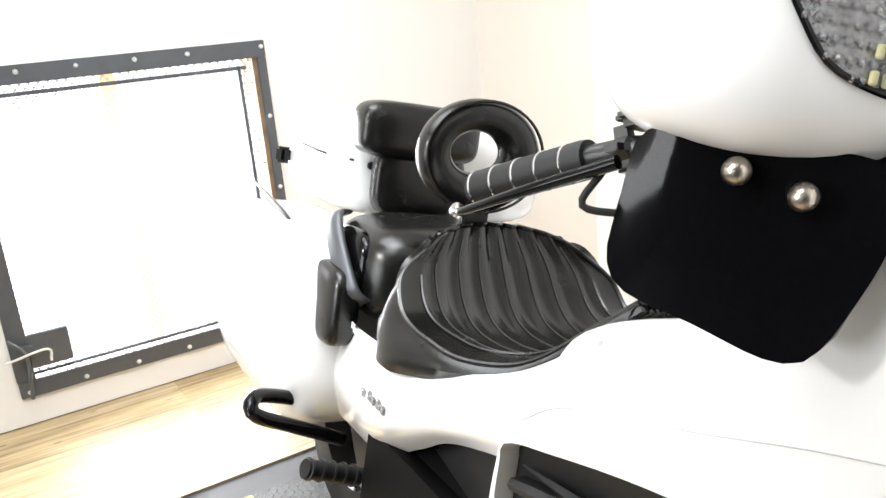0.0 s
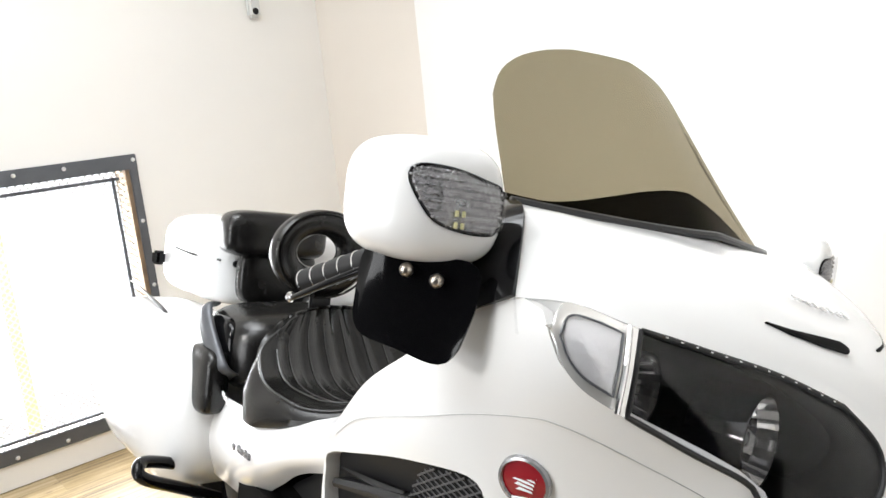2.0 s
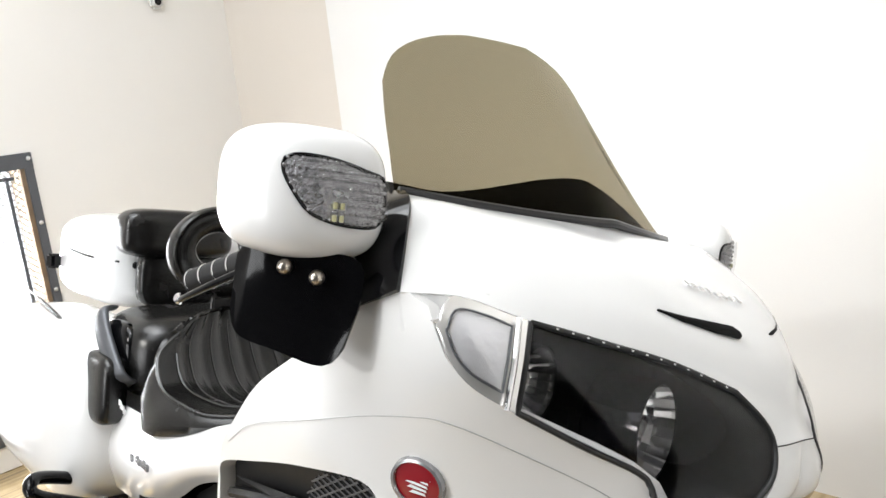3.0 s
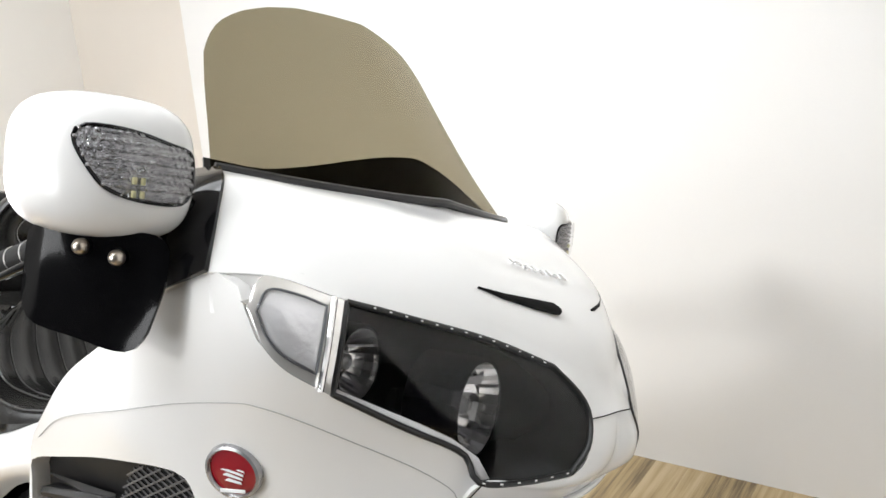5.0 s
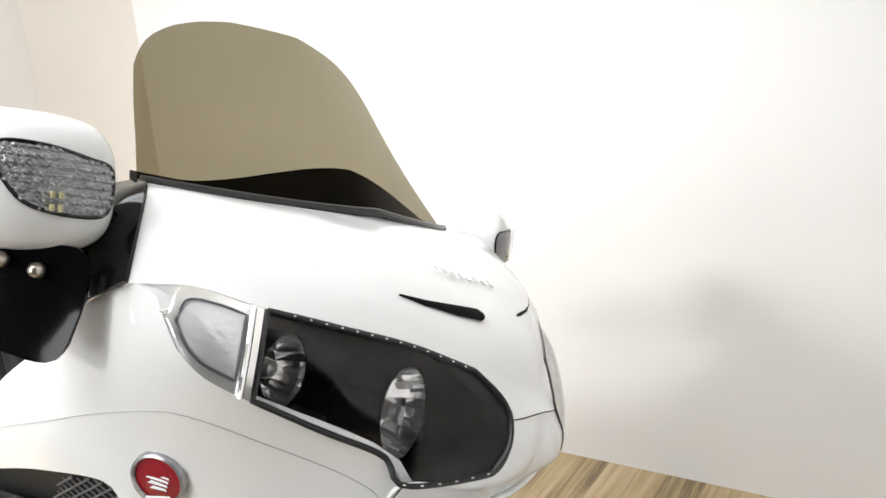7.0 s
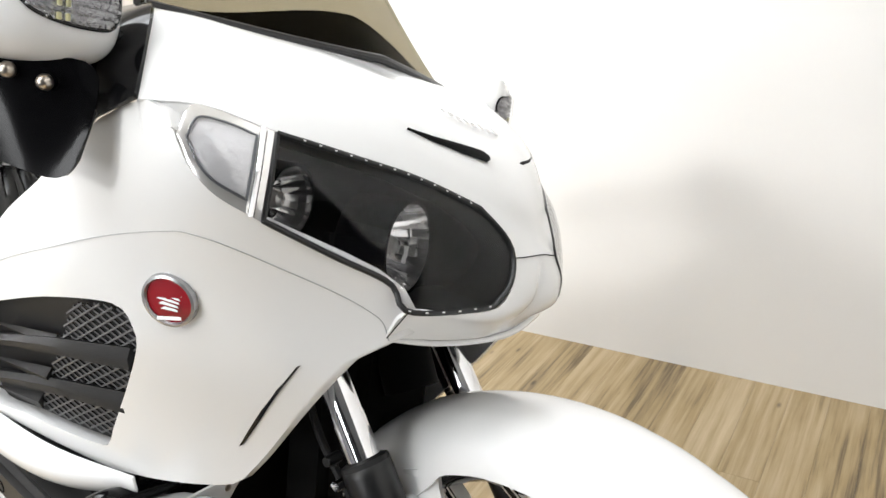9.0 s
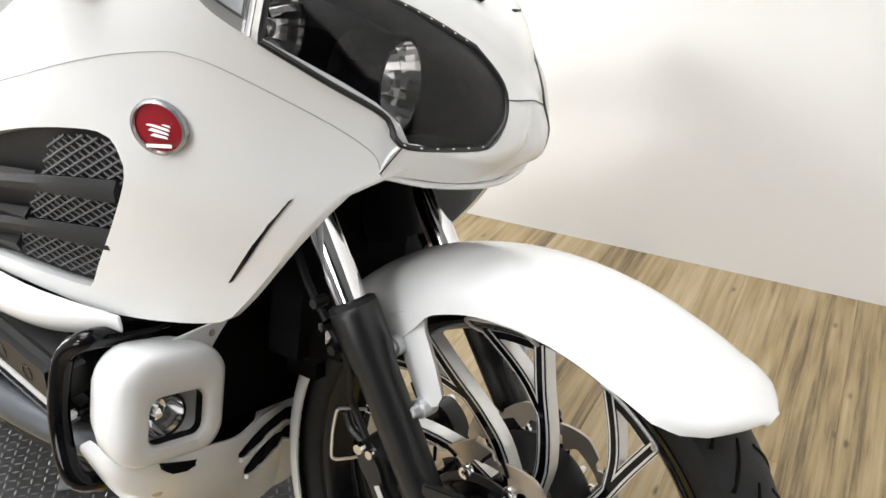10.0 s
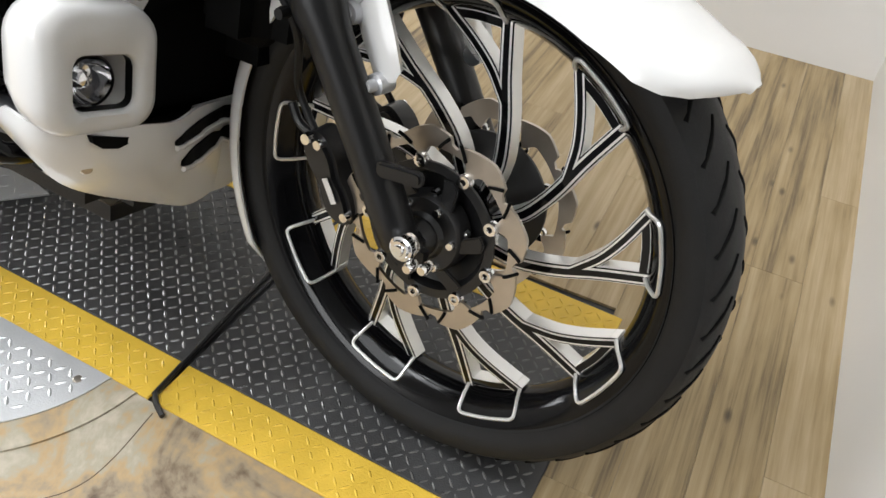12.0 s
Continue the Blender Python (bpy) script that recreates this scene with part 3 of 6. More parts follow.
def ribbon(points, half):
    """The outline of a band of (x, y) points with a half-width at each."""
    left, right = [], []
    for i, (x, y) in enumerate(points):
        ax, ay = points[max(i - 1, 0)]
        bx, by = points[min(i + 1, len(points) - 1)]
        d = math.hypot(bx - ax, by - ay)
        nx, ny = -(by - ay) / d, (bx - ax) / d
        left.append((x + nx * half[i], y + ny * half[i]))
        right.append((x - nx * half[i], y - ny * half[i]))
    return left + right[::-1]


def polar(r, a):
    return (r * math.cos(radians(a)), r * math.sin(radians(a)))


WHEEL_M = Matrix.Translation(AXLE) @ Matrix((AHEAD, UP, AHEAD.cross(UP))).transposed().to_4x4()
SIDE = 1 if AHEAD.cross(UP).dot(RIGHT) > 0 else -1


def band(points, half, face, depth, bevel=0.0):
    """A bar in the wheel's plane whose outer face stands at face, towards the right."""
    return prism(ribbon(points, half), -SIDE * depth, WHEEL_M @ pose(0, 0, SIDE * face), bevel)


def smooth2(points, n):
    return [(p.x, p.y) for p in cat([(x, y, 0) for x, y in points], n)]


SPOKES = 9
# each spoke leans off the hub and splits in two near the rim; faces are black with a machined line
main = smooth2([polar(0.045, -48), polar(0.09, -33), polar(0.12, -25.5), polar(0.15, -19.5), polar(0.19, -13.5), polar(0.248, -9.3)], 14)
arm = smooth2([polar(0.158, -18), polar(0.172, -13), polar(0.192, -7), polar(0.216, 0.5), polar(0.248, 8.8)], 12)
bridge = smooth2([polar(0.2405, -9), polar(0.2405, 0), polar(0.2405, 8.5)], 8)
FACE = 0.006


def spoke_layer(cut, up, depth, with_bridge=True):
    pieces = [band(main, [0.0098 - 0.0001 * i - cut for i in range(14)], FACE + up, depth), band(arm, [0.0072 - cut * 0.8] * 12, FACE + up - 0.0002, depth)]
    if with_bridge:
        pieces.append(band(bridge, [0.0052 - cut * 0.8] * 8, FACE + up - 0.0001, depth))
    return join(*pieces)


shared = {}
for k in range(SPOKES):
    turn = Matrix.Translation(AXLE) @ Matrix.Rotation(radians(k * 360 / SPOKES + 16.5), 4, RIGHT) @ Matrix.Translation(-AXLE)
    if not shared:
        loop_path = [on_wheel(0.2435, -9.3, 0.0066), on_wheel(0.2475, -9.3, 0.0135), on_wheel(0.253, -9.3, 0.0222), on_wheel(0.263, -9.2, 0.0345), on_wheel(0.2675, -8.6, 0.0395), on_wheel(0.269, -6.7, 0.0405), on_wheel(0.269, 0, 0.0405), on_wheel(0.269, 6.7, 0.0405), on_wheel(0.2675, 8.6, 0.0395), on_wheel(0.263, 9.2, 0.0345), on_wheel(0.253, 9.3, 0.0222), on_wheel(0.2475, 9.3, 0.0135), on_wheel(0.2435, 9.3, 0.0066)]
        for n, bm, mat, lab in (("spoke", spoke_layer(0, 0, 0.022), ALU, "machined split spoke with black face"), ("spoke_face", spoke_layer(0.0010, 0.0008, 0.0025), BLACK_GLOSS, ""), ("spoke_line", spoke_layer(0.0025, 0.0014, 0.001, False), ALU, "machined outline"), ("spoke_inlay", spoke_layer(0.0052, 0.0020, 0.001, False), BLACK_GLOSS, ""), ("rim_line", tube(loop_path, 0.0026, 6, 60), ALU, "machined outline on the rim")):
            o = part(n, bm, mat, wheel, lab, 30)
            o.matrix_basis = turn
            shared[n] = o.data
    else:
        for n, d in shared.items():
            o = new(n, d)
            o.parent, o.matrix_basis = wheel, turn


def brake_disc(lat, face):
    ring_out, ring_in, n = [], [], 180
    for i in range(n):
        a = i * 360 / n
        w = ((a * 9 / 360) % 1)
        ring_out.append((0.1175 + 0.0115 * (1 - abs(2 * w - 1) ** 1.2) - (0.007 if 0.04 < w < 0.16 else 0), a))
        near = abs(((a - 27.6 + 20) % 40) - 20)
        ring_in.append((0.105 - 0.015 * max(0.0, 1 - near / 6.0) ** 0.6, a))
    rings = []
    for rr, l in ((ring_in, lat), (ring_out, lat), (ring_out, lat - face * 0.005), (ring_in, lat - face * 0.005)):
        rings.append([on_wheel(r, a, l) for r, a in rr])
    d = part("brake_disc", skin(rings, loop=True), STEEL, wheel, "bronze-tinted wave brake disc", 40)
    for k in range(18):
        a = k * 20 + 14
        slot = [on_wheel(0.106 + 0.015 * f, a + (7 if k % 2 else -6) * f, lat + face * 0.0006) for f in (0, 0.5, 1)]
        part("slot", tube(slot, 0.0022, 6, 5), DARK, d)
    part("carrier", turned([(0.087, lat - face * 0.003), (0.087, lat + face * 0.001), (0.076, lat + face * 0.001), (0.070, lat - face * 0.010), (0.045, lat - face * 0.020), (0.045, lat - face * 0.026), (0.074, lat - face * 0.008), (0.087, lat - face * 0.003)], AXLE, RIGHT, 60), BLACK_SATIN, d, "black disc carrier")
    for k in range(9):
        part("disc_bolt", turned([(0.0035, 0.003), (0.0038, 0.006), (0.0075, 0.006), (0.0092, 0.003), (0.0092, -0.003)], on_wheel(0.0873, k * 40 + 27.6, lat), RIGHT * face, 16), CHROME, d)
    return d


brake_disc(0.0668, 1)
brake_disc(-0.0668, -1)
part("hub_cap", turned([(0.0, 0.087), (0.026, 0.087), (0.030, 0.081), (0.046, 0.079), (0.050, 0.073), (0.050, 0.053)], AXLE, RIGHT, 40), BLACK_SATIN, wheel, "satin black hub cover")
for k in range(6):
    part("hub_bolt", turned([(0.0, 0.006), (0.0045, 0.006), (0.006, 0.003), (0.006, -0.006)], on_wheel(0.040, k * 60 + 8, 0.081), RIGHT, 10), CHROME, wheel)
    part("carrier_arm", prism([polar(0.046, k * 60 - 9), polar(0.075, k * 60 + 6), polar(0.079, k * 60 + 14), polar(0.075, k * 60 + 22), polar(0.046, k * 60 + 14)], -SIDE * 0.006, WHEEL_M @ pose(0, 0, SIDE * 0.075), 0.0015), BLACK_SATIN, wheel)
for k in range(5):
    part("hub_bolt", turned([(0.0, 0.008), (0.005, 0.008), (0.0055, 0.0)], on_wheel(0.05, k * 72 + 20, 0.062), RIGHT, 8), CHROME, wheel)

# fork: lower legs and chrome tubes
for name, low, high, s in (("fork_leg", Vector((-0.009, -0.100, 0.345)), Vector((-0.213, -0.133, 0.697)), 1), ("fork_leg", Vector((-0.010, 0.140, 0.356)), Vector((-0.245, 0.125, 0.700)), -1)):
    ax = (high - low).normalized()
    L = (high - low).length
    side = (RIGHT - ax * RIGHT.dot(ax)).normalized()
    leg = part(name, join(turned([(0.0, -0.014), (0.016, -0.013), (0.0225, 0.0), (0.0235, 0.03), (0.0242, L * 0.56), (0.0285, L * 0.63), (0.029, L * 0.73), (0.0285, L * 0.750), (0.024, L * 0.765), (0.0, L * 0.765)], low, ax, 32), box((0.052, 0.042, 0.040), axes(low + Vector((0.010, 0, -0.004)), AHEAD, UP), 0.014, 3)), BLACK_SATIN, bike, "satin black fork lower leg")
    part("chrome_tube", turned([(0.0195, L * 0.74), (0.0195, L * 1.16)], low, ax, 32), CHROME, leg, "polished chrome fork tube")
    part("dust_seal", turned([(0.0285, L * 0.752), (0.0275, L * 0.766), (0.021, L * 0.772), (0.0185, L * 0.768)], low, ax, 32), RUBBER, leg)
    part("axle_nut", turned([(0.0, 0.010), (0.006, 0.010), (0.007, 0.007), (0.0105, 0.007), (0.0115, 0.004), (0.0145, 0.003), (0.0155, 0.0), (0.0155, -0.012)], low + RIGHT * (0.026 * s) + AHEAD * 0.020 + UP * 0.012, RIGHT * s, 24), CHROME, leg, "chrome axle nut")
    for off in (0.034, 0.052):
        part("pinch_bolt", turned([(0.0, 0.006), (0.005, 0.006), (0.0065, 0.003), (0.0065, -0.01)], low + AHEAD * off + UP * (-0.002 + (off - 0.034) * 0.4) + side * (0.030 * s), side * s, 12), CHROME, leg)
    lug = part("caliper_lug", prism(rounded(0.060, 0.018, 0.008), 0.010, axes(low + ax * 0.105 + AHEAD * 0.05 + side * (0.008 * s), AHEAD * 0.95 + UP * 0.15, UP), 0.003), BLACK_SATIN, leg)
    cal_m = axes(on_arch(0.146, 180, 0.072 * s), ax, AHEAD)
    lobes = cat([(-0.058, -0.010, 0), (-0.060, 0.010, 0), (-0.045, 0.021, 0), (-0.02, 0.024, 0), (0.0, 0.021, 0), (0.025, 0.025, 0), (0.048, 0.021, 0), (0.062, 0.010, 0), (0.060, -0.012, 0), (0.035, -0.022, 0), (0.0, -0.018, 0), (-0.035, -0.022, 0)], 40, True)
    cal = part("brake_caliper", join(prism([(p.x, p.y) for p in lobes], 0.046, cal_m @ pose(0, 0, -0.023), 0.007), *[turned([(0.0, 0.007), (0.009, 0.006), (0.0115, 0.0), (0.0115, -0.03)], cal_m @ Vector((u, -0.002, 0.021 * s * SIDE)), RIGHT * s, 18) for u in (-0.034, 0.032)], tube([cal_m @ Vector((0.055, -0.016, 0)), cal_m @ Vector((0.075, -0.030, 0.0)), cal_m @ Vector((0.10, -0.030, 0))], 0.006, 8)), BLACK_SATIN, bike, "satin black brake caliper with a pale mark")
    part("caliper_mark", box((0.034, 0.009, 0.001), axes(on_arch(0.146, 180, 0.0985 * s), ax, AHEAD) @ pose(-0.014, 0.006, 0)), CHALK, cal, "pale bar in place of the maker's mark")
    for at in (-0.045, 0.05):
        part("caliper_bolt", turned([(0.0, 0.007), (0.006, 0.007), (0.007, 0.0), (0.007, -0.01)], on_arch(0.146, 180, 0.09 * s) + ax * at + AHEAD * 0.012, RIGHT * s, 12), CHROME, cal)
    base = on_arch(0.146, 180, 0.08 * s) + ax * 0.055
    part("brake_hose", tube([base, base + Vector((-0.035, 0, 0.05)), low + ax * (L * 0.55) + AHEAD * -0.05, low + ax * (L * 0.8) + AHEAD * -0.055 + side * (0.01 * s), low + ax * (L * 1.05) + AHEAD * -0.05], 0.005, 8), RUBBER, cal)
    part("banjo_bolt", turned([(0.0, 0.01), (0.007, 0.01), (0.008, 0.0)], base + RIGHT * (0.012 * s), RIGHT * s, 10), CHROME, cal)
    for j in range(3):
        part("hose_clamp", turned([(0.0, 0.008), (0.006, 0.008), (0.007, 0.0), (0.007, -0.012)], low + ax * (L * (0.60 + 0.07 * j)) + AHEAD * -0.045 + side * (0.014 * s), side * s, 10), (BLACK_SATIN, CHROME, BLACK_SATIN)[j], leg)


def table(rows, x):
    """Linear look-up in rows of (x, values)."""
    for (a, *p), (b, *q) in zip(rows, rows[1:]):
        if x <= b:
            f = min(max((x - a) / (b - a), 0), 1)
            f = f * f * (3 - 2 * f) if len(rows) < 4 else f
            return [u + (v - u) * f for u, v in zip(p, q)]
    return list(rows[-1][1:])


# fender: degrees, outer radius, edge radius, half width
FENDER = [(43.6, 0.384, 0.380, 0.012), (44.8, 0.383, 0.368, 0.046), (46.6, 0.381, 0.352, 0.074), (49.0, 0.378, 0.336, 0.088), (52.5, 0.370, 0.324, 0.094), (62, 0.358, 0.312, 0.096), (75, 0.348, 0.304, 0.097), (84, 0.3445, 0.298, 0.097), (93, 0.343, 0.292, 0.096), (104, 0.343, 0.282, 0.095), (109, 0.344, 0.266, 0.094), (114, 0.344, 0.255, 0.093), (122, 0.344, 0.262, 0.092), (130, 0.344, 0.288, 0.090), (140, 0.345, 0.302, 0.088), (180, 0.346, 0.300, 0.088), (210, 0.345, 0.308, 0.082), (217, 0.345, 0.333, 0.05), (219, 0.344, 0.340, 0.016)]
rows = []
for i in range(96):
    a = 43.2 + (219 - 43.2) * (i / 95) ** 1.25
    ro, ri, h = table(FENDER, a)
    row = []
    for j in range(21):
        t = radians(-90 + 180 * j / 20)
        lat = h * math.copysign(abs(math.sin(t)) ** 0.92, t) + 0.030 * min(max((150 - a) / 40, 0), 1)
        row.append(on_arch(ri + (ro - ri) * math.cos(t) ** 0.85 if math.cos(t) > 0 else ri, a, lat))
    rows.append(row)
fender = part("front_fender", shell(rows, 0.0035), WHITE, bike, "glossy white front fender", 50)
for s in (1, -1):
    # strap that runs down from the fender to two bolts beside the fork
    strap_path = [(0.285, 112.5), (0.262, 112), (0.222, 111), (0.185, 109.5), (0.173, 110)]
    rows_s = [[on_arch(r, a + w * dd, (0.124 - 0.006 * abs(w)) * s - (0.048 if s < 0 else 0) * s) for w in (-1, -0.6, 0, 0.6, 1)] for (r, a), dd in zip(strap_path, (5.5, 4.6, 5.6, 5.8, 3.5))]
    part("fender_strap", shell(rows_s, 0.008 * s), WHITE, fender, "white fender mounting strap", 50)
    for r, a in ((0.248, 117.0), (0.173, 112.5)):
        part("strap_bolt", turned([(0.0, 0.026), (0.0055, 0.026), (0.007, 0.023), (0.007, 0.012), (0.0115, 0.011), (0.0125, 0.0), (0.0125, -0.012)], on_arch(r, a, 0.120 if s > 0 else -0.074), RIGHT * s, 16), LAMP_PALE, fender, "bright steel bolt")


# ---- fairing ----
def spline_surface(rows):
    """A thin-plate surface y(x, z) through a few points."""
    p = np.array(rows, float)
    n = len(p)
    r2 = ((p[:, None, :2] - p[None, :, :2]) ** 2).sum(-1)
    k = np.where(r2 > 0, r2 * np.log(np.maximum(r2, 1e-12)), 0) + 0.0008 * np.eye(n)
    q = np.c_[np.ones(n), p[:, :2]]
    a = np.block([[k, q], [q.T, np.zeros((3, 3))]])
    w = np.linalg.solve(a, np.r_[p[:, 2], np.zeros(3)])

    def at(x, z):
        d2 = (p[:, 0] - x) ** 2 + (p[:, 1] - z) ** 2
        return float((w[:n] * np.where(d2 > 0, d2 * np.log(np.maximum(d2, 1e-12)), 0)).sum() + w[n] + w[n + 1] * x + w[n + 2] * z)

    return at


side_y = spline_surface([(-0.165, 0.89, -0.296), (-0.192, 0.911, -0.331), (-0.216, 0.957, -0.352), (-0.256, 0.984, -0.362), (-0.101, 0.835, -0.189), (-0.110, 0.776, -0.177), (-0.170, 0.737, -0.230), (-0.248, 0.634, -0.226), (-0.271, 0.579, -0.220), (-0.277, 0.797, -0.314), (-0.31, 0.755, -0.318), (-0.37, 0.77, -0.33), (-0.419, 0.593, -0.272), (-0.635, 0.718, -0.325), (-0.63, 0.58, -0.295), (-0.43, 0.894, -0.355), (-0.51, 0.848, -0.352), (-0.602, 0.76, -0.335), (-0.33, 0.955, -0.366), (-0.40, 0.82, -0.352)])


def on_side(x, z, out=0.0):
    return Vector((x, side_y(x, z) - out, z))


def side_ring(outer, inner, n, k, ease=1.0):
    """Rings between two closed outlines on the side surface."""
    a = [Vector((x, 0, z)) for x, z in outer]
    b = [Vector((x, 0, z)) for x, z in inner]
    oa, ob = even(a, n, True), even(b, n, True)
    rings = []
    for i in range(k):
        f = i / (k - 1)
        rings.append([on_side(p.x + (q.x - p.x) * f, p.z + (q.z - p.z) * f) for p, q in zip(oa, ob)])
    return rings


SIDE_OUT = [(-0.100, 0.772), (-0.091, 0.80), (-0.101, 0.835), (-0.13, 0.864), (-0.165, 0.89), (-0.192, 0.911), (-0.21, 0.933), (-0.219, 0.957), (-0.228, 0.978), (-0.256, 0.985), (-0.30, 0.968), (-0.36, 0.938), (-0.43, 0.894), (-0.51, 0.845), (-0.575, 0.788), (-0.625, 0.738), (-0.645, 0.69), (-0.66, 0.63), (-0.66, 0.585), (-0.60, 0.572), (-0.50, 0.562), (-0.42, 0.557), (-0.34, 0.565), (-0.272, 0.579), (-0.252, 0.596), (-0.206, 0.655), (-0.164, 0.710), (-0.144, 0.738), (-0.127, 0.760)]
VENT = [(-0.450, 0.767), (-0.362, 0.782), (-0.325, 0.781), (-0.314, 0.760), (-0.316, 0.743), (-0.332, 0.717), (-0.360, 0.678), (-0.398, 0.626), (-0.421, 0.593), (-0.438, 0.587), (-0.512, 0.587), (-0.567, 0.590), (-0.640, 0.592), (-0.650, 0.640), (-0.640, 0.690), (-0.628, 0.717), (-0.553, 0.740)]
# both outlines start near the front, and run the same way round
SIDE_OUT = [Vector((x, 0, z)) for x, z in SIDE_OUT]


def match(outer, inner, n):
    """Outlines resampled by the angle about a middle, so that rings don't twist."""
    c = sum((Vector((x, 0, z)) for x, z in inner), Vector()) / len(inner)
    res = []
    for pts in (outer, [Vector((x, 0, z)) for x, z in inner]):
        q = even(pts, 400, True)
        ang = sorted((math.atan2(p.z - c.z, p.x - c.x), p.x, p.z) for p in q)
        xs = np.array([a[0] for a in ang])
        row = []
        for i in range(n):
            t = -math.pi + 2 * math.pi * (i + 0.5) / n
            j = int(np.searchsorted(xs, t)) % len(ang)
            row.append((ang[j][1], ang[j][2]))
        res.append(row)
    return res


MIDDLE, ACROSS = Vector((-0.314, -0.013, 1.042)), Vector((-0.0595, 0.9965, -0.0595)).normalized()


def flip(p):
    """A right-hand point carried over to the left half, by the fairing's plane of symmetry."""
    p = Vector(p)
    return p - ACROSS * (2 * (p - MIDDLE).dot(ACROSS))


def keel(x, z):
    """The point of the fairing's middle plane at a length and a height."""
    return (x, MIDDLE.y - (ACROSS.x * (x - MIDDLE.x) + ACROSS.z * (z - MIDDLE.z)) / ACROSS.y, z)


o2, i2 = match(SIDE_OUT, VENT, 110)
rings = [[on_side(a + (c - a) * f, b + (d - b) * f) for (a, b), (c, d) in zip(o2, i2)] for f in (0, 0.02, 0.06, 0.12, 0.2, 0.3, 0.42, 0.55, 0.68, 0.8, 0.9, 0.96, 1.0)]
for s in (1, -1):
    rr = [[p if s > 0 else flip(p) for p in r] for r in rings]
    lead = [[p + Vector((0, 0.012 * s, 0)) for p in rr[0]]]
    tail = [[p + Vector((0, 0.022 * s, 0)) for p in rr[-1]]]
    fair = part("side_fairing", skin(lead + rr + tail), WHITE, bike, "glossy white side fairing with a black vent", 50)
    # vent: recessed floor, blades and woven mesh
    inner = [[on_side(a + (-0.45 - a) * f, b + (0.69 - b) * f) for a, b in i2] for f in (0, 0.3, 0.6, 0.9, 1.0)]
    part("vent_back", skin([[p + Vector((0, 0.022, 0)) if s > 0 else flip(p + Vector((0, 0.022, 0))) for p in r] for r in inner]), BLACK_PLASTIC, fair, "black vent moulding")
    if s < 0:
        continue
    for (x0, z0, x1, z1) in ((-0.630, 0.674, -0.340, 0.720), (-0.640, 0.622, -0.375, 0.658)):
        row = []
        for i in range(14):
            f = i / 13
            x, z = x0 + (x1 - x0) * f, z0 + (z1 - z0) * f + 0.004 * math.sin(f * math.pi)
            y = side_y(x, z)
            th = 0.006 + 0.006 * f
            row.append([Vector((x, (y + 0.004) * s, z + th)), Vector((x, (y + 0.001) * s, z)), Vector((x, (y + 0.004) * s, z - th)), Vector((x, (y + 0.021) * s, z - th)), Vector((x, (y + 0.021) * s, z + th))])
        part("vent_blade", skin(row, caps=True), BLACK_PLASTIC, fair)
    for (x, z, l) in ((-0.618, 0.698, 0.145), (-0.632, 0.648, 0.125), (-0.640, 0.606, 0.10)):
        tip, end = on_side(x, z, -0.012), on_side(x + l, z + 0.006, -0.010)
        row = [[Vector((p.x, (p.y - h) * s, p.z + dz)) for h, dz in ((0, w), (0.006 * f + 0.001, 0), (0, -w))] for f, p, w in ((0.05, tip, 0.001), (0.5, tip.lerp(end, 0.5), 0.006), (1, end, 0.011))]
        part("vent_rib", skin(row, caps=True), BLACK_PLASTIC, fair)
    mesh = []
    for k in range(-40, 50):
        for sl in (0.55, -0.55):
            run = []
            for i in range(120):
                x = -0.58 + 0.30 * i / 119
                z = 0.69 + sl * (x + 0.41) + k * 0.0105
                run.append((x, z))
            keep = []
            for x, z in run:
                gx, gz = x, z
                x, z = -0.45 + (x + 0.45) * 1.07, 0.69 + (z - 0.69) * 1.09
                inside = False
                for (ax, az), (bx, bz) in zip(VENT, VENT[1:] + VENT[:1]):
                    if (az > z) != (bz > z) and x < (bx - ax) * (z - az) / (bz - az) + ax:
                        inside = not inside
                lim = -0.478 + (gz - 0.70) * 0.85
                if inside and gx > lim:
                    keep.append((gx, gz))
            if len(keep) > 8:
                pts = [on_side(x, z, -0.014 + (0.0012 if sl > 0 else -0.0012)) for x, z in keep[::6] + [keep[-1]]]
                mesh.append(tube([(p.x, p.y * s, p.z) for p in pts], 0.0016, 4, 0, smooth=False))
    tagged(part("vent_mesh", join(*mesh), MESH_METAL, fair, "dark woven vent mesh"), "", "", "", "stuff")
    # slanted slit by the fork
    slit = [on_side(-0.172 - 0.078 * f, 0.742 - 0.108 * f, 0.0012) for f in (0, 0.25, 0.5, 0.75, 1)]
    part("fork_slit", skin([[Vector((p.x + dx * w, (p.y + dy) * s, p.z + dx * w * 0.7)) for dx, dy in ((0.0055, 0.0), (0, 0.0), (-0.0055, 0.0), (0, 0.006))] for p, w in zip(slit, (0.5, 1, 1, 1, 0.6))], caps=True), BLACK_GLOSS, fair, "narrow black slit")
    # round badge: chrome ring, red face, pale wing bars
    c = on_side(-0.268, 0.800)
    nrm = (on_side(-0.29, 0.797) - on_side(-0.27, 0.797)).cross(on_side(-0.28, 0.807) - on_side(-0.28, 0.787)).normalized()
    if nrm.y > 0:
        nrm = -nrm
    c, nrm = Vector((c.x, c.y * s, c.z)), Vector((nrm.x, nrm.y * s, nrm.z))
    badge = part("badge", turned([(0.0235, 0.005), (0.0248, 0.0075), (0.0275, 0.0065), (0.0285, 0.0), (0.0285, -0.006)], c, nrm, 40), LAMP_GREY, bike, "round chrome-rimmed red badge")
    part("badge_face", turned([(0.0, 0.006), (0.015, 0.0055), (0.0237, 0.004)], c, nrm, 32), RED, badge, "red enamel face")
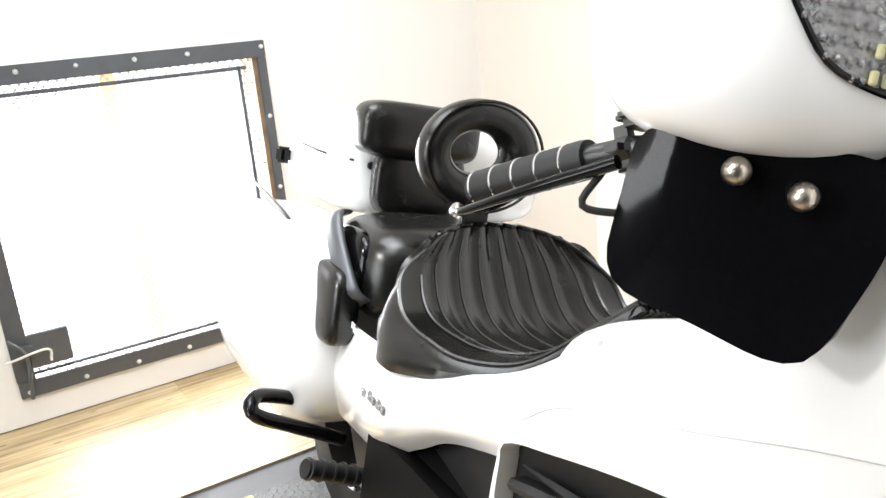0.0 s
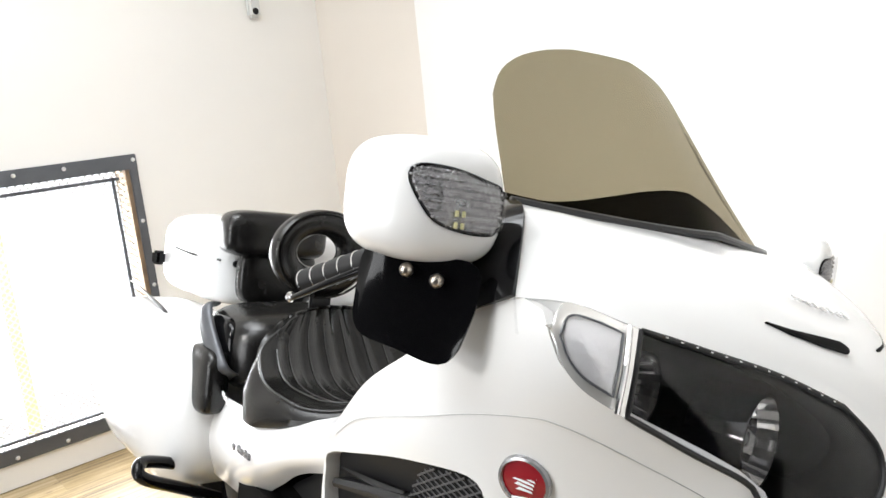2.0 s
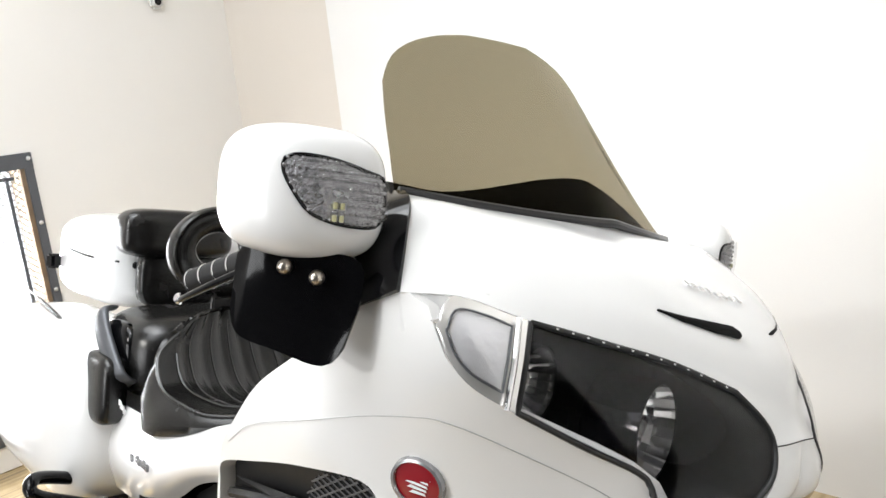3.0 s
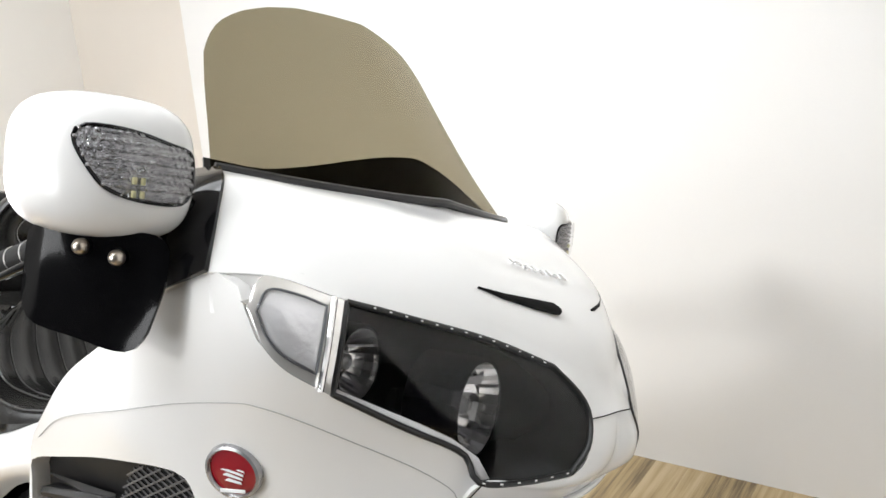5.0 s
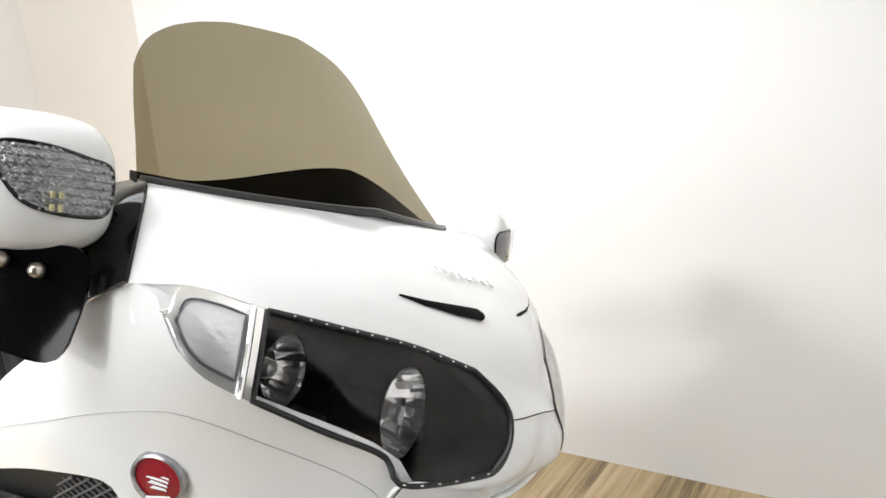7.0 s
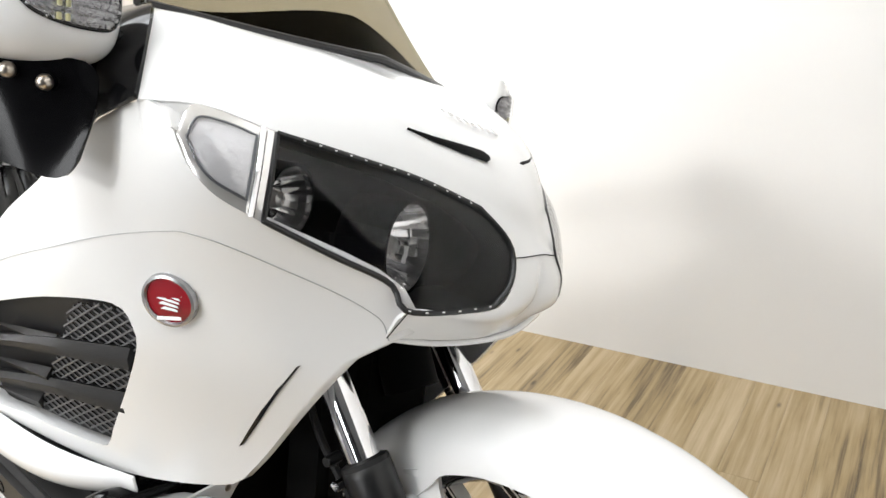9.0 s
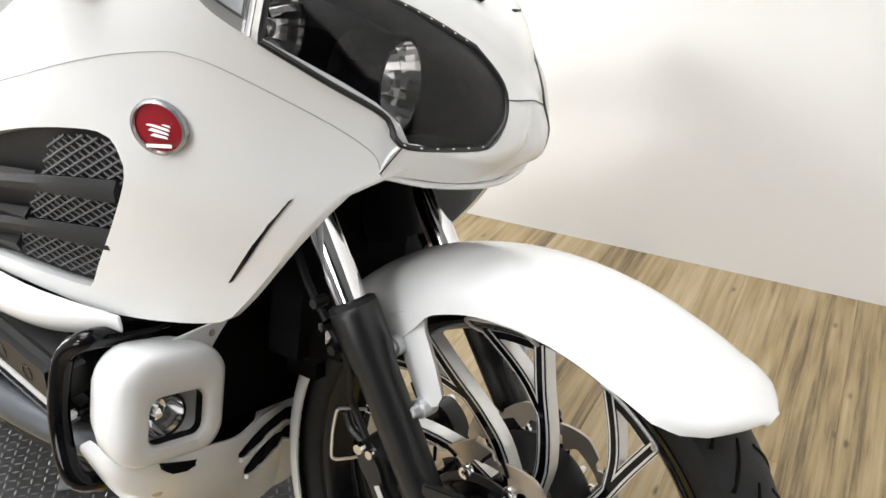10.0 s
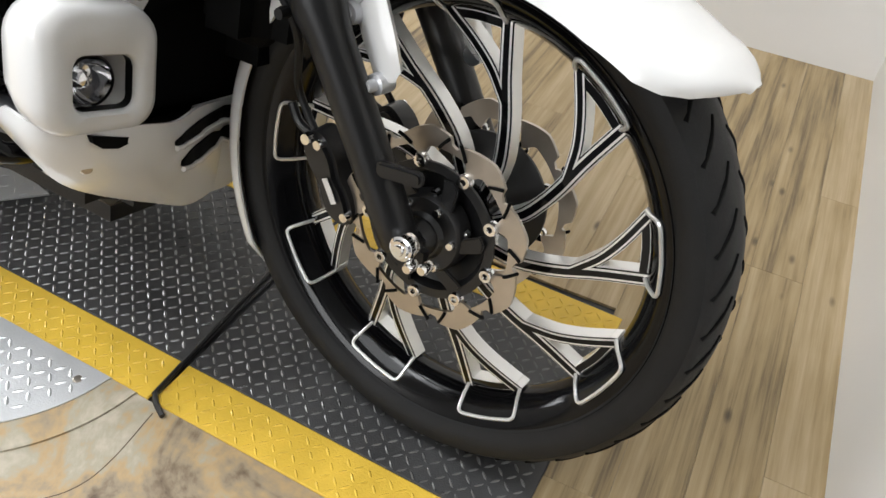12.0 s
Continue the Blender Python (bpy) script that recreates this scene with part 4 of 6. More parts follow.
    bx = axes(c + nrm * 0.0058, Vector((1, 0, 0)) - nrm * nrm.x, (0, 0, 1))
    # a plain fan of five bars and a broad foot
    for k in range(5):
        x0, z0, x1, z1 = -0.016 + 0.002 * k, 0.013 - 0.0050 * k, 0.013 - 0.001 * k, 0.004 - 0.0035 * k
        bar = prism([(x0, z0), (x0 + 0.004, z0 + 0.0022), (x1, z1 + 0.0022), (x1 + 0.001, z1)], 0.001, bx, 0.0003)
        part("badge_bar", bar, CHALK, badge)
    part("badge_bar", prism([(0.004, 0.007), (0.015, 0.0075), (0.0155, 0.0045), (0.006, 0.0040)], 0.001, bx, 0.0003), CHALK, badge)
    part("badge_bar", box((0.026, 0.0036, 0.001), bx @ pose(0, -0.0165, 0), 0.0004, 1), CHALK, badge)
    # the joint between the upper and the lower side panel
    joint = [on_side(x, z, 0.0006) for x, z in ((-0.600, 0.752), (-0.534, 0.791), (-0.398, 0.832), (-0.315, 0.856), (-0.246, 0.870), (-0.225, 0.870), (-0.200, 0.863), (-0.168, 0.844), (-0.137, 0.821), (-0.120, 0.805), (-0.111, 0.793), (-0.108, 0.774))]
    part("panel_seam", tube(joint, 0.0005, 6), SEAM, fair, "thin grey joint between side panels")

# hood: from the screen's foot down to the headlamps
R_EDGE = [(-0.338, -0.298, 1.073), (-0.300, -0.322, 1.064), (-0.278, -0.342, 1.032), (-0.254, -0.366, 0.985)]
FOOT = [(-0.338, -0.298, 1.073), (-0.320, -0.20, 1.065), (-0.297, -0.10, 1.060), keel(-0.290, 1.056)]
LAMP_TOP = [(-0.254, -0.366, 0.985), (-0.215, -0.325, 0.985), (-0.175, -0.277, 0.968), (-0.106, -0.153, 0.935), (-0.071, -0.087, 0.908), (-0.050, -0.062, 0.880), (-0.042, -0.058, 0.860), (-0.0385, -0.040, 0.860), keel(-0.037, 0.861)]
MID = [keel(-0.290, 1.056), keel(-0.225, 1.028), keel(-0.160, 0.995), keel(-0.096, 0.954), keel(-0.055, 0.911), keel(-0.037, 0.861)]


def both(rows):
    """The right half's rows of points, from the right edge to the middle, with the left half added."""
    return [r + [flip(p) for p in reversed(r[:-1])] for r in rows]


hood_rows = coons(FOOT, LAMP_TOP, R_EDGE, MID, 28, 26, (0.006, -0.004, 0.005))
hood_full = both(hood_rows)
for _ in range(30):  # round the ridge in the middle
    hood_full = [[r[j] if i in (0, len(hood_full) - 1) or abs(j - 27) > 12 else (r[j - 1] + r[j] * 2 + r[j + 1]) / 4 for j in range(len(r))] for i, r in enumerate(hood_full)]
hood_rows = [r[:28] for r in hood_full]
hood = part("hood", shell(hood_full, -0.004), WHITE, bike, "glossy white upper fairing", 60)


def on_hood(x, y):
    """The hood's place and outward normal near (x, y)."""
    flat = [q for r in hood_full for q in r]
    near = sorted(((p.x - x) ** 2 + (p.y - y) ** 2, k) for k, p in enumerate(flat))[:10]
    pts = np.array([flat[k] for _, k in near])
    a = np.linalg.lstsq(np.c_[pts[:, :2], np.ones(len(pts))], pts[:, 2], rcond=None)[0]
    return Vector((x, y, a[0] * x + a[1] * y + a[2])), Vector((-a[0], -a[1], 1)).normalized()


for s in (1, -1):
    slot = []
    for f, wd in ((0, 0.0006), (0.25, 0.0036), (0.6, 0.007), (0.92, 0.009), (1, 0.004)):
        f = f if s > 0 else f * 0.94
        p, nn = on_hood(-0.130 + 0.031 * f + 0.028 * f * (1 - f), -0.150 + 0.107 * f)
        across = nn.cross(Vector((0.033, 0.097, -0.02))).normalized()
        wd, proud = (wd, 1.0) if s > 0 else (wd * 0.25, 0.35)
        ring4 = [p + across * wd + nn * 0.003 * proud, p + nn * 0.004 * proud, p - across * wd + nn * 0.003 * proud, p - nn * 0.006]
        slot.append([q if s > 0 else flip(q) for q in ring4])
    part("hood_slot", skin(slot, caps=True), DARK, hood, "black slot in the hood")
letters = []
for i, (w, h) in enumerate(((5, 11), (6, 8), (4, 10), (7, 7), (4, 9), (6, 8), (8, 6), (4, 7))):
    y = 0.034 - i * 0.0125
    x = -0.160 + 0.0015 * (i % 2) + 0.016 * (7 - i) / 7
    p, nn = on_hood(x, y)
    letters.append(box((h * 0.0011, w * 0.0011, 0.003), axes(Vector((x, y, p.z)) + nn * 0.003, Vector((1, 0, 0)) - nn * nn.x, (0, 1, 0)), 0.0009, 1))
part("hood_script", join(*letters), CHROME, hood, "chrome script shown as plain bars")

# nose below the lamps
NOSE_L = [(-0.042, -0.058, 0.860), (-0.034, -0.072, 0.834), (-0.040, -0.090, 0.810), (-0.062, -0.14, 0.806), (-0.084, -0.183, 0.808), (-0.110, -0.178, 0.777)]
NOSE_T = [(-0.042, -0.058, 0.860), (-0.0395, -0.040, 0.860), keel(-0.038, 0.8605)]
NOSE_B = [(-0.110, -0.178, 0.777), (-0.09, -0.10, 0.766), (-0.080, -0.05, 0.763), keel(-0.080, 0.762)]
NOSE_M = [keel(-0.038, 0.8605), keel(-0.040, 0.81), keel(-0.080, 0.762)]
nose = part("nose", shell(both(coons(NOSE_T, NOSE_B, NOSE_L, NOSE_M, 16, 22, (0.006, -0.002, -0.004))), -0.004), WHITE, bike, "white lower nose of the fairing", 60)
for pts in ([p for p in NOSE_T] + [flip(p) for p in reversed(NOSE_T[:-1])], NOSE_L[-2:], [flip(p) for p in NOSE_L[-2:]]):
    part("panel_seam", tube([Vector(p) + Vector((0.0012, 0, 0)) for p in pts], 0.0006, 6), DARK, nose, "thin dark panel gap")
part("nose_lip", tube([(-0.115, -0.17, 0.774), (-0.095, -0.10, 0.762), (-0.08, 0, 0.757), (-0.095, 0.10, 0.762), (-0.115, 0.17, 0.774)], 0.004, 8), WHITE, nose, "white lip under the nose")

# headlamps
L_TOP = [(-0.177, -0.277, 0.967), (-0.142, -0.220, 0.952), (-0.106, -0.153, 0.934), (-0.073, -0.090, 0.909)]
L_BOT = [(-0.165, -0.297, 0.890), (-0.13, -0.243, 0.861), (-0.101, -0.191, 0.835), (-0.085, -0.184, 0.811), (-0.062, -0.14, 0.808), (-0.042, -0.092, 0.812)]
L_LEFT = [(-0.177, -0.277, 0.967), (-0.168, -0.289, 0.93), (-0.165, -0.297, 0.890)]
L_RIGHT = [(-0.073, -0.090, 0.909), (-0.053, -0.067, 0.882), (-0.043, -0.061, 0.86), (-0.036, -0.074, 0.834), (-0.042, -0.092, 0.812)]


def mirrored(rows, s):
    return [[p if s > 0 else flip(p) for p in r] for r in rows]


for s in (1, -1):
    lens_rows = coons(L_TOP, L_BOT, L_LEFT, L_RIGHT, 30, 14, (0.014, -0.012, 0.004))
    deep = Vector((-0.13, 0.085, -0.012))
    back_rows = [[p + deep for p in r] for r in lens_rows]
    rim_out = lens_rows[0] + [r[-1] for r in lens_rows[1:]] + list(reversed(lens_rows[-1]))[1:] + [r[0] for r in reversed(lens_rows[1:-1])]
    walls = skin(mirrored([[p + deep * f for p in rim_out] for f in (0.02, 0.5, 1.0)], s))
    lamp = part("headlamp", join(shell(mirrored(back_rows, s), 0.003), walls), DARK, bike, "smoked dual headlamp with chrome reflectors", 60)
    lens = part("lamp_lens", shell(mirrored(lens_rows, s), -0.002 * s), SMOKE, lamp, "smoked clear lens", 60)
    lens.visible_shadow = False
    edge = lens_rows[0] + [r[-1] for r in lens_rows[1:]] + list(reversed(lens_rows[-1]))[1:] + [r[0] for r in reversed(lens_rows[1:-1])]
    part("lamp_gasket", tube([p if s > 0 else flip(p) for p in edge + [edge[0]]], 0.0030, 8, 0, smooth=False), BLACK_SATIN, lamp, "black lamp gasket")
    for row, first in ((lens_rows[0], 3), (lens_rows[-1], 18)):
        for k in range(first, 29, 2):
            p, q = row[k].lerp(row[k + 1], 0.35), row[k].lerp(row[k + 1], 0.65)
            out = Vector((0.0019, -0.0025, 0.0012))
            part("gasket_clip", tube([a if s > 0 else flip(a) for a in (p + out, q + out)], 0.0008, 5, 0, smooth=False), ALU, lamp)
    for c, r, d in (((-0.132, -0.125, 0.859), 0.047, 0.060), ((-0.207, -0.223, 0.900), 0.035, 0.045)):
        c, way = Vector(c), Vector((0.985, 0.17, 0))
        if s < 0:
            way = flip(c + way) - flip(c)
            c = flip(c)
        bowl = part("reflector", turned([(r, 0.0), (r * 0.98, -0.006), (r * 0.9, -d * 0.35), (r * 0.72, -d * 0.68), (r * 0.4, -d * 0.92), (0.010, -d)], c, way, 26), REFLECTOR, lamp, "faceted chrome reflector bowl", 8)
        part("reflector_sleeve", turned([(r + 0.0015, 0.001), (r + 0.004, 0.0), (r + 0.004, -d)], c, way, 36), BLACK_GLOSS, bowl, "black bezel round the reflector")
        part("bulb_cap", turned([(0.0, 0.004), (0.008, 0.002), (0.011, -0.006), (0.013, -d * 0.6), (0.006, -d)], c - way * 0.016, way, 16), POLISHED, bowl, "bright bulb shield")
    # chrome-framed turn lamp behind the headlamp
    T_TOP = [(-0.218, -0.352, 0.962), (-0.222, -0.334, 0.985), (-0.20, -0.306, 0.981), (-0.177, -0.279, 0.969)]
    T_BOT = [(-0.218, -0.352, 0.958), (-0.207, -0.345, 0.932), (-0.190, -0.331, 0.910), (-0.166, -0.299, 0.889)]
    T_L = [(-0.218, -0.352, 0.962), (-0.2185, -0.3525, 0.960), (-0.218, -0.352, 0.958)]
    T_R = [(-0.177, -0.279, 0.969), (-0.168, -0.291, 0.93), (-0.166, -0.299, 0.889)]
    bez = part("turn_lamp", shell(mirrored(coons(T_TOP, T_BOT, T_L, T_R, 22, 12, (0.005, -0.005, 0)), s), -0.006 * s), POLISHED, bike, "chrome-framed clear turn lamp", 60)

    def shrink(rows, f, out):
        m = sum((p for r in rows for p in r), Vector()) / (len(rows) * len(rows[0]))
        return [[m + (p - m) * f + Vector(out) for p in r] for r in rows]

    inner = coons(T_TOP, T_BOT, T_L, T_R, 16, 9, (0.005, -0.005, 0))
    cell = part("turn_reflector", shell(mirrored(shrink(inner, 0.66, (0.003, -0.004, 0.001)), s), -0.002 * s), TURN_CELL, bez, "silver reflector cells")
    part("turn_lens", shell(mirrored(shrink(inner, 0.69, (0.0055, -0.0075, 0.001)), s), -0.0015 * s), GLASS, bez, "clear ribbed lens").visible_shadow = False
    bars = [[r[14] + Vector((0.002, -0.003, 0)) for r in shrink(inner, 0.97, (0.002, -0.003, 0))]]
    edge = shrink(inner, 0.70, (0.004, -0.005, 0.001))
    edge = edge[0] + [r[-1] for r in edge[1:]] + list(reversed(edge[-1]))[1:] + [r[0] for r in reversed(edge[1:-1])]
    part("lens_rim", tube([p if s > 0 else flip(p) for p in edge + [edge[0]]], 0.0012, 6, 0, smooth=False), STEEL_FRAME, bez)
    part("bezel_bar", tube([p if s > 0 else flip(p) for p in bars[0]], 0.003, 8), CHROME, bez)

# white corner that closes the joint between the hood and the turn lamp
for s in (1, -1):
    C_TOP = [(-0.262, -0.362, 0.990), (-0.240, -0.341, 0.992), (-0.205, -0.303, 0.988)]
    C_BOT = [(-0.256, -0.358, 0.950), (-0.232, -0.345, 0.950), (-0.205, -0.318, 0.950)]
    rows = coons(C_TOP, C_BOT, [C_TOP[0], C_BOT[0]], [C_TOP[-1], C_BOT[-1]], 10, 6)
    part("fairing_corner", shell(mirrored(rows, s), 0.003 * s), WHITE, hood, "", 60)

# black inner trim beside the hood
for s in (1, -1):
    TR_F = R_EDGE
    TR_B = [(-0.425, -0.315, 1.045), (-0.39, -0.35, 1.01), (-0.35, -0.366, 0.975), (-0.315, -0.366, 0.962)]
    rows = coons(TR_F, TR_B, [R_EDGE[0], (-0.39, -0.30, 1.066), TR_B[0]], [R_EDGE[-1], (-0.30, -0.372, 0.966), TR_B[-1]], 14, 8, (0.01, -0.012, 0))
    part("inner_trim", shell(mirrored(rows, s), 0.005), BLACK_GLOSS, bike, "gloss black fairing trim", 60)

# windscreen
def screen_point(t, sv, back=0.0):
    hw = table([(0, 0.284), (0.25, 0.266), (0.5, 0.250), (0.68, 0.238), (0.8, 0.222), (0.88, 0.203), (0.94, 0.176), (0.98, 0.142), (1.0, 0.105)], t)[0]
    v = -abs(sv) * hw
    q = (v / 0.270) ** 2
    x = -0.290 - 0.150 * t - 0.035 * t * t - q * (0.058 + 0.022 * math.sin(math.pi * min(t * 0.8, 1))) - back
    z = 1.057 + 0.236 * t - 0.004 * math.sin(math.pi * t) + q * 0.014 * (1 - t) - 0.018 * q * t * t
    p = Vector((x, keel(x, z)[1] + v, z))
    return (p if sv <= 0 else flip(p)) + Vector((0, 0.020 * t, 0))


ts = [i / 24 for i in range(17)] + [0.72, 0.77, 0.82, 0.86, 0.9, 0.93, 0.955, 0.975, 0.99, 1.0]
screen = part("windscreen", shell([[screen_point(t, -1 + 2 * j / 30) for j in range(31)] for t in ts], 0.0035), SCREEN, bike, "tall smoke-tinted acrylic windscreen", 60)
screen.visible_shadow = False
part("screen_gasket", tube([tuple(screen_point(0.0, -1 + 2 * j / 20) + Vector((0.004, 0, 0.003))) for j in range(21)], 0.0055, 8), BLACK_SATIN, screen, "dark screen gasket")
rows = []
for i in range(8):
    row = []
    for j in range(41):
        sv = -1 + 2 * j / 40
        top = 0.045 + 0.20 * max(0.0, math.cos(min(abs(sv + 0.03) / 0.80, 1) * math.pi / 2)) ** 1.25 + 0.02 * abs(sv) ** 3
        row.append(screen_point(-0.03 + (top + 0.03) * i / 7, sv, 0.012))
    rows.append(row)
part("screen_garnish", shell(rows, 0.003), GARNISH, bike, "black garnish behind the screen's foot", 60)
# dash and dark inside of the fairing, closing it towards the rider
rows = [[screen_point(-0.02, -1 + 2 * j / 20, 0.014 + 0.02 * i) - Vector((0.01 * i, 0, 0.012 * i * i * 0.3)) for j in range(21)] for i in range(5)]
part("dash", shell(rows, 0.004), GARNISH, bike, "black dashboard top", 60)
# plain filler blocks, near-black in place of the shade in these voids
part("fairing_inside", box((0.26, 0.40, 0.24), pose(-0.36, 0, 0.80), 0.06, 3), DARK, bike, "near-black filler for the shaded inside of the fairing")
part("void_filler", join(box((0.24, 0.36, 0.40), pose(-0.50, 0, 0.52), 0.05, 3), box((0.13, 0.20, 0.34), pose(-0.30, 0.02, 0.62), 0.04, 3)), DARK, bike, "near-black filler for the shaded void behind the wheel")
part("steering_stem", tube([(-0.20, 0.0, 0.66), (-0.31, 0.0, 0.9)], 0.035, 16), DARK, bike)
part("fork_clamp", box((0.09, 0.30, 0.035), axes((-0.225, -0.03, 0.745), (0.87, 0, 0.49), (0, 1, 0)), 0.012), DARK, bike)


# mirrors
def superball(c, a, e1, e2, n=40, m=22):
    rings = []
    for i in range(m):
        t = radians(-89.5 + 179 * i / (m - 1))
        ct, st = math.cos(t) ** e1, math.copysign(abs(math.sin(t)) ** e1, t)
        rings.append([Vector((c[0] + a[0] * ct * math.copysign(abs(math.cos(p)) ** e2, math.cos(p)), c[1] + a[1] * ct * math.copysign(abs(math.sin(p)) ** e2, math.sin(p)), c[2] + a[2] * st)) for p in (2 * math.pi * k / n for k in range(n))])
    return skin(rings, caps=True)


def mirror(s):
    c = Vector((-0.350, -0.414, 1.066))
    a, e1, e2 = (0.060, 0.0625, 0.061), 0.62, 0.68
    put = lambda p: Vector(p) if s > 0 else flip(p)
    bm = superball(c, a, e1, e2, 48, 28)
    for v in bm.verts:
        v.co.z += 0.10 * (v.co.y - c.y) * -0.35
        v.co.x += (v.co.y - c.y) * 0.28
        v.co = put(v.co)
    m = part("mirror", bm, WHITE, bike, "white mirror housing with a clear turn lamp", 60)

    def face(y, z, out=0.0):
        ty = min(abs((z - c.z) / a[2]), 0.999)
        ct = max(1 - ty ** (2 / e1), 1e-4) ** (e1 / 2)
        sy = min(abs((y - c.y) / (a[1] * ct)), 0.999)
        x = c.x + a[0] * ct * (1 - sy ** (2 / e2)) ** (e2 / 2)
        return put((x + (y - c.y) * 0.28 + out, y, z - 0.035 * (y - c.y)))

    outline = even([Vector((0, y, z)) for y, z in ((-0.452, 1.096), (-0.42, 1.096), (-0.388, 1.089), (-0.368, 1.084), (-0.364, 1.066), (-0.368, 1.047), (-0.380, 1.040), (-0.410, 1.040), (-0.436, 1.047), (-0.450, 1.063), (-0.459, 1.084))], 40, True)
    cy, cz = -0.415, 1.066
    rim = part("lamp_rim", tube([tuple(face(p.y, p.z, 0.0012)) for p in outline + [outline[0]]], 0.0017, 6, 0, smooth=False), BLACK_GLOSS, m)
    part("lamp_back", skin([[face(cy + (p.y - cy) * f, cz + (p.z - cz) * f, 0.0012) for p in outline] for f in (1, 0.7, 0.4, 0.1)]), LAMP_CELL, m, "silver faceted lamp reflector")
    cells = bmesh.new()
    for i, j in product(range(22), range(9)):
        y, z = -0.466 + i * 0.0054 + 0.0027 * (j % 2), 1.036 + j * 0.0072
        inside = False
        for p, q in zip(outline, outline[1:] + outline[:1]):
            if (p.z > z) != (q.z > z) and y < (q.y - p.y) * (z - p.z) / (q.z - p.z) + p.y:
                inside = not inside
        if inside:
            k = face(y, z, 0.0015)
            bmesh.ops.create_uvsphere(cells, u_segments=6, v_segments=4, radius=0.0027, matrix=Matrix.Translation(k) @ Matrix.Diagonal((0.5, 1, 0.8, 1)))
    tagged(part("prism_relief", cells, LAMP_CELL, m, "", 0), "", "", "", "stuff")
    for dy, dz in ((0, 0), (0.0065, 0), (0, 0.011), (0.0065, 0.011)):
        part("led", box((0.003, 0.0038, 0.006), Matrix.Translation(face(-0.418 + dy, 1.045 + dz, 0.0035)), 0.0008, 1), LED, m, "pale yellow lamp element")
    part("lamp_lens", skin([[face(cy + (p.y - cy) * f, cz + (p.z - cz) * f, 0.008) for p in outline] for f in (1, 0.7, 0.4, 0.1)], caps=False), GLASS, m, "clear lamp lens").visible_shadow = False
    part("mirror_arm", tube([put((-0.335, -0.345, 1.03)), put((-0.345, -0.40, 1.02))], [0.035, 0.022], 12), BLACK_GLOSS, m)
    return m


mirror(1)
mirror(-1)

# wind deflector under the right mirror: bent black acrylic on two bolts
D_T = [(-0.384, -0.4535, 0.996), (-0.380, -0.4525, 1.009), (-0.36, -0.448, 1.0165), (-0.33, -0.424, 1.014), (-0.302, -0.396, 1.013), (-0.290, -0.386, 1.009), (-0.286, -0.382, 0.998)]
D_B = [(-0.392, -0.4525, 0.950), (-0.3905, -0.450, 0.936), (-0.380, -0.444, 0.9265), (-0.35, -0.426, 0.919), (-0.322, -0.406, 0.910), (-0.306, -0.396, 0.913), (-0.296, -0.391, 0.928)]
rows = coons(D_T, D_B, [D_T[0], (-0.388, -0.455, 0.98), D_B[0]], [D_T[-1], (-0.286, -0.384, 0.97), D_B[-1]], 16, 12)
defl = part("wind_deflector", shell(rows, 0.004), BLACK_GLOSS, bike, "gloss black wind deflector plate", 40)
for p in ((-0.333, -0.437, 0.998), (-0.309, -0.418, 0.991)):
    part("deflector_bolt", turned([(0.0, 0.0065), (0.002, 0.0063), (0.004, 0.0055), (0.0056, 0.0035), (0.0066, 0.0012), (0.007, 0.0), (0.007, -0.004)], p, (0.6, -0.8, 0.0), 24), STEEL, defl, "domed chrome bolt")
part("deflector_bracket", box((0.06, 0.012, 0.012), axes((-0.335, -0.42, 1.018), (0.75, 0.6, 0), (0, 0, 1)), 0.003), CHROME, defl)
part("deflector_stud", turned([(0.0, 0.020), (0.0045, 0.020), (0.0045, 0.009), (0.0065, 0.008), (0.0065, -0.004), (0.0, -0.004)], (-0.334, -0.428, 1.014), (0.0, 0.0, 1.0), 16), CHROME, defl, "small chrome stud below the mirror")


# ---- lower front: fog lamp cowls, chin, guards, engine ----
def rr_ring(cy, cz, w, h, r, x, n=5, skew=0.0):
    return [Vector((x + 0.0 * y, cy + y, cz + z + skew * y)) for y, z in rounded(w, h, r, n)]


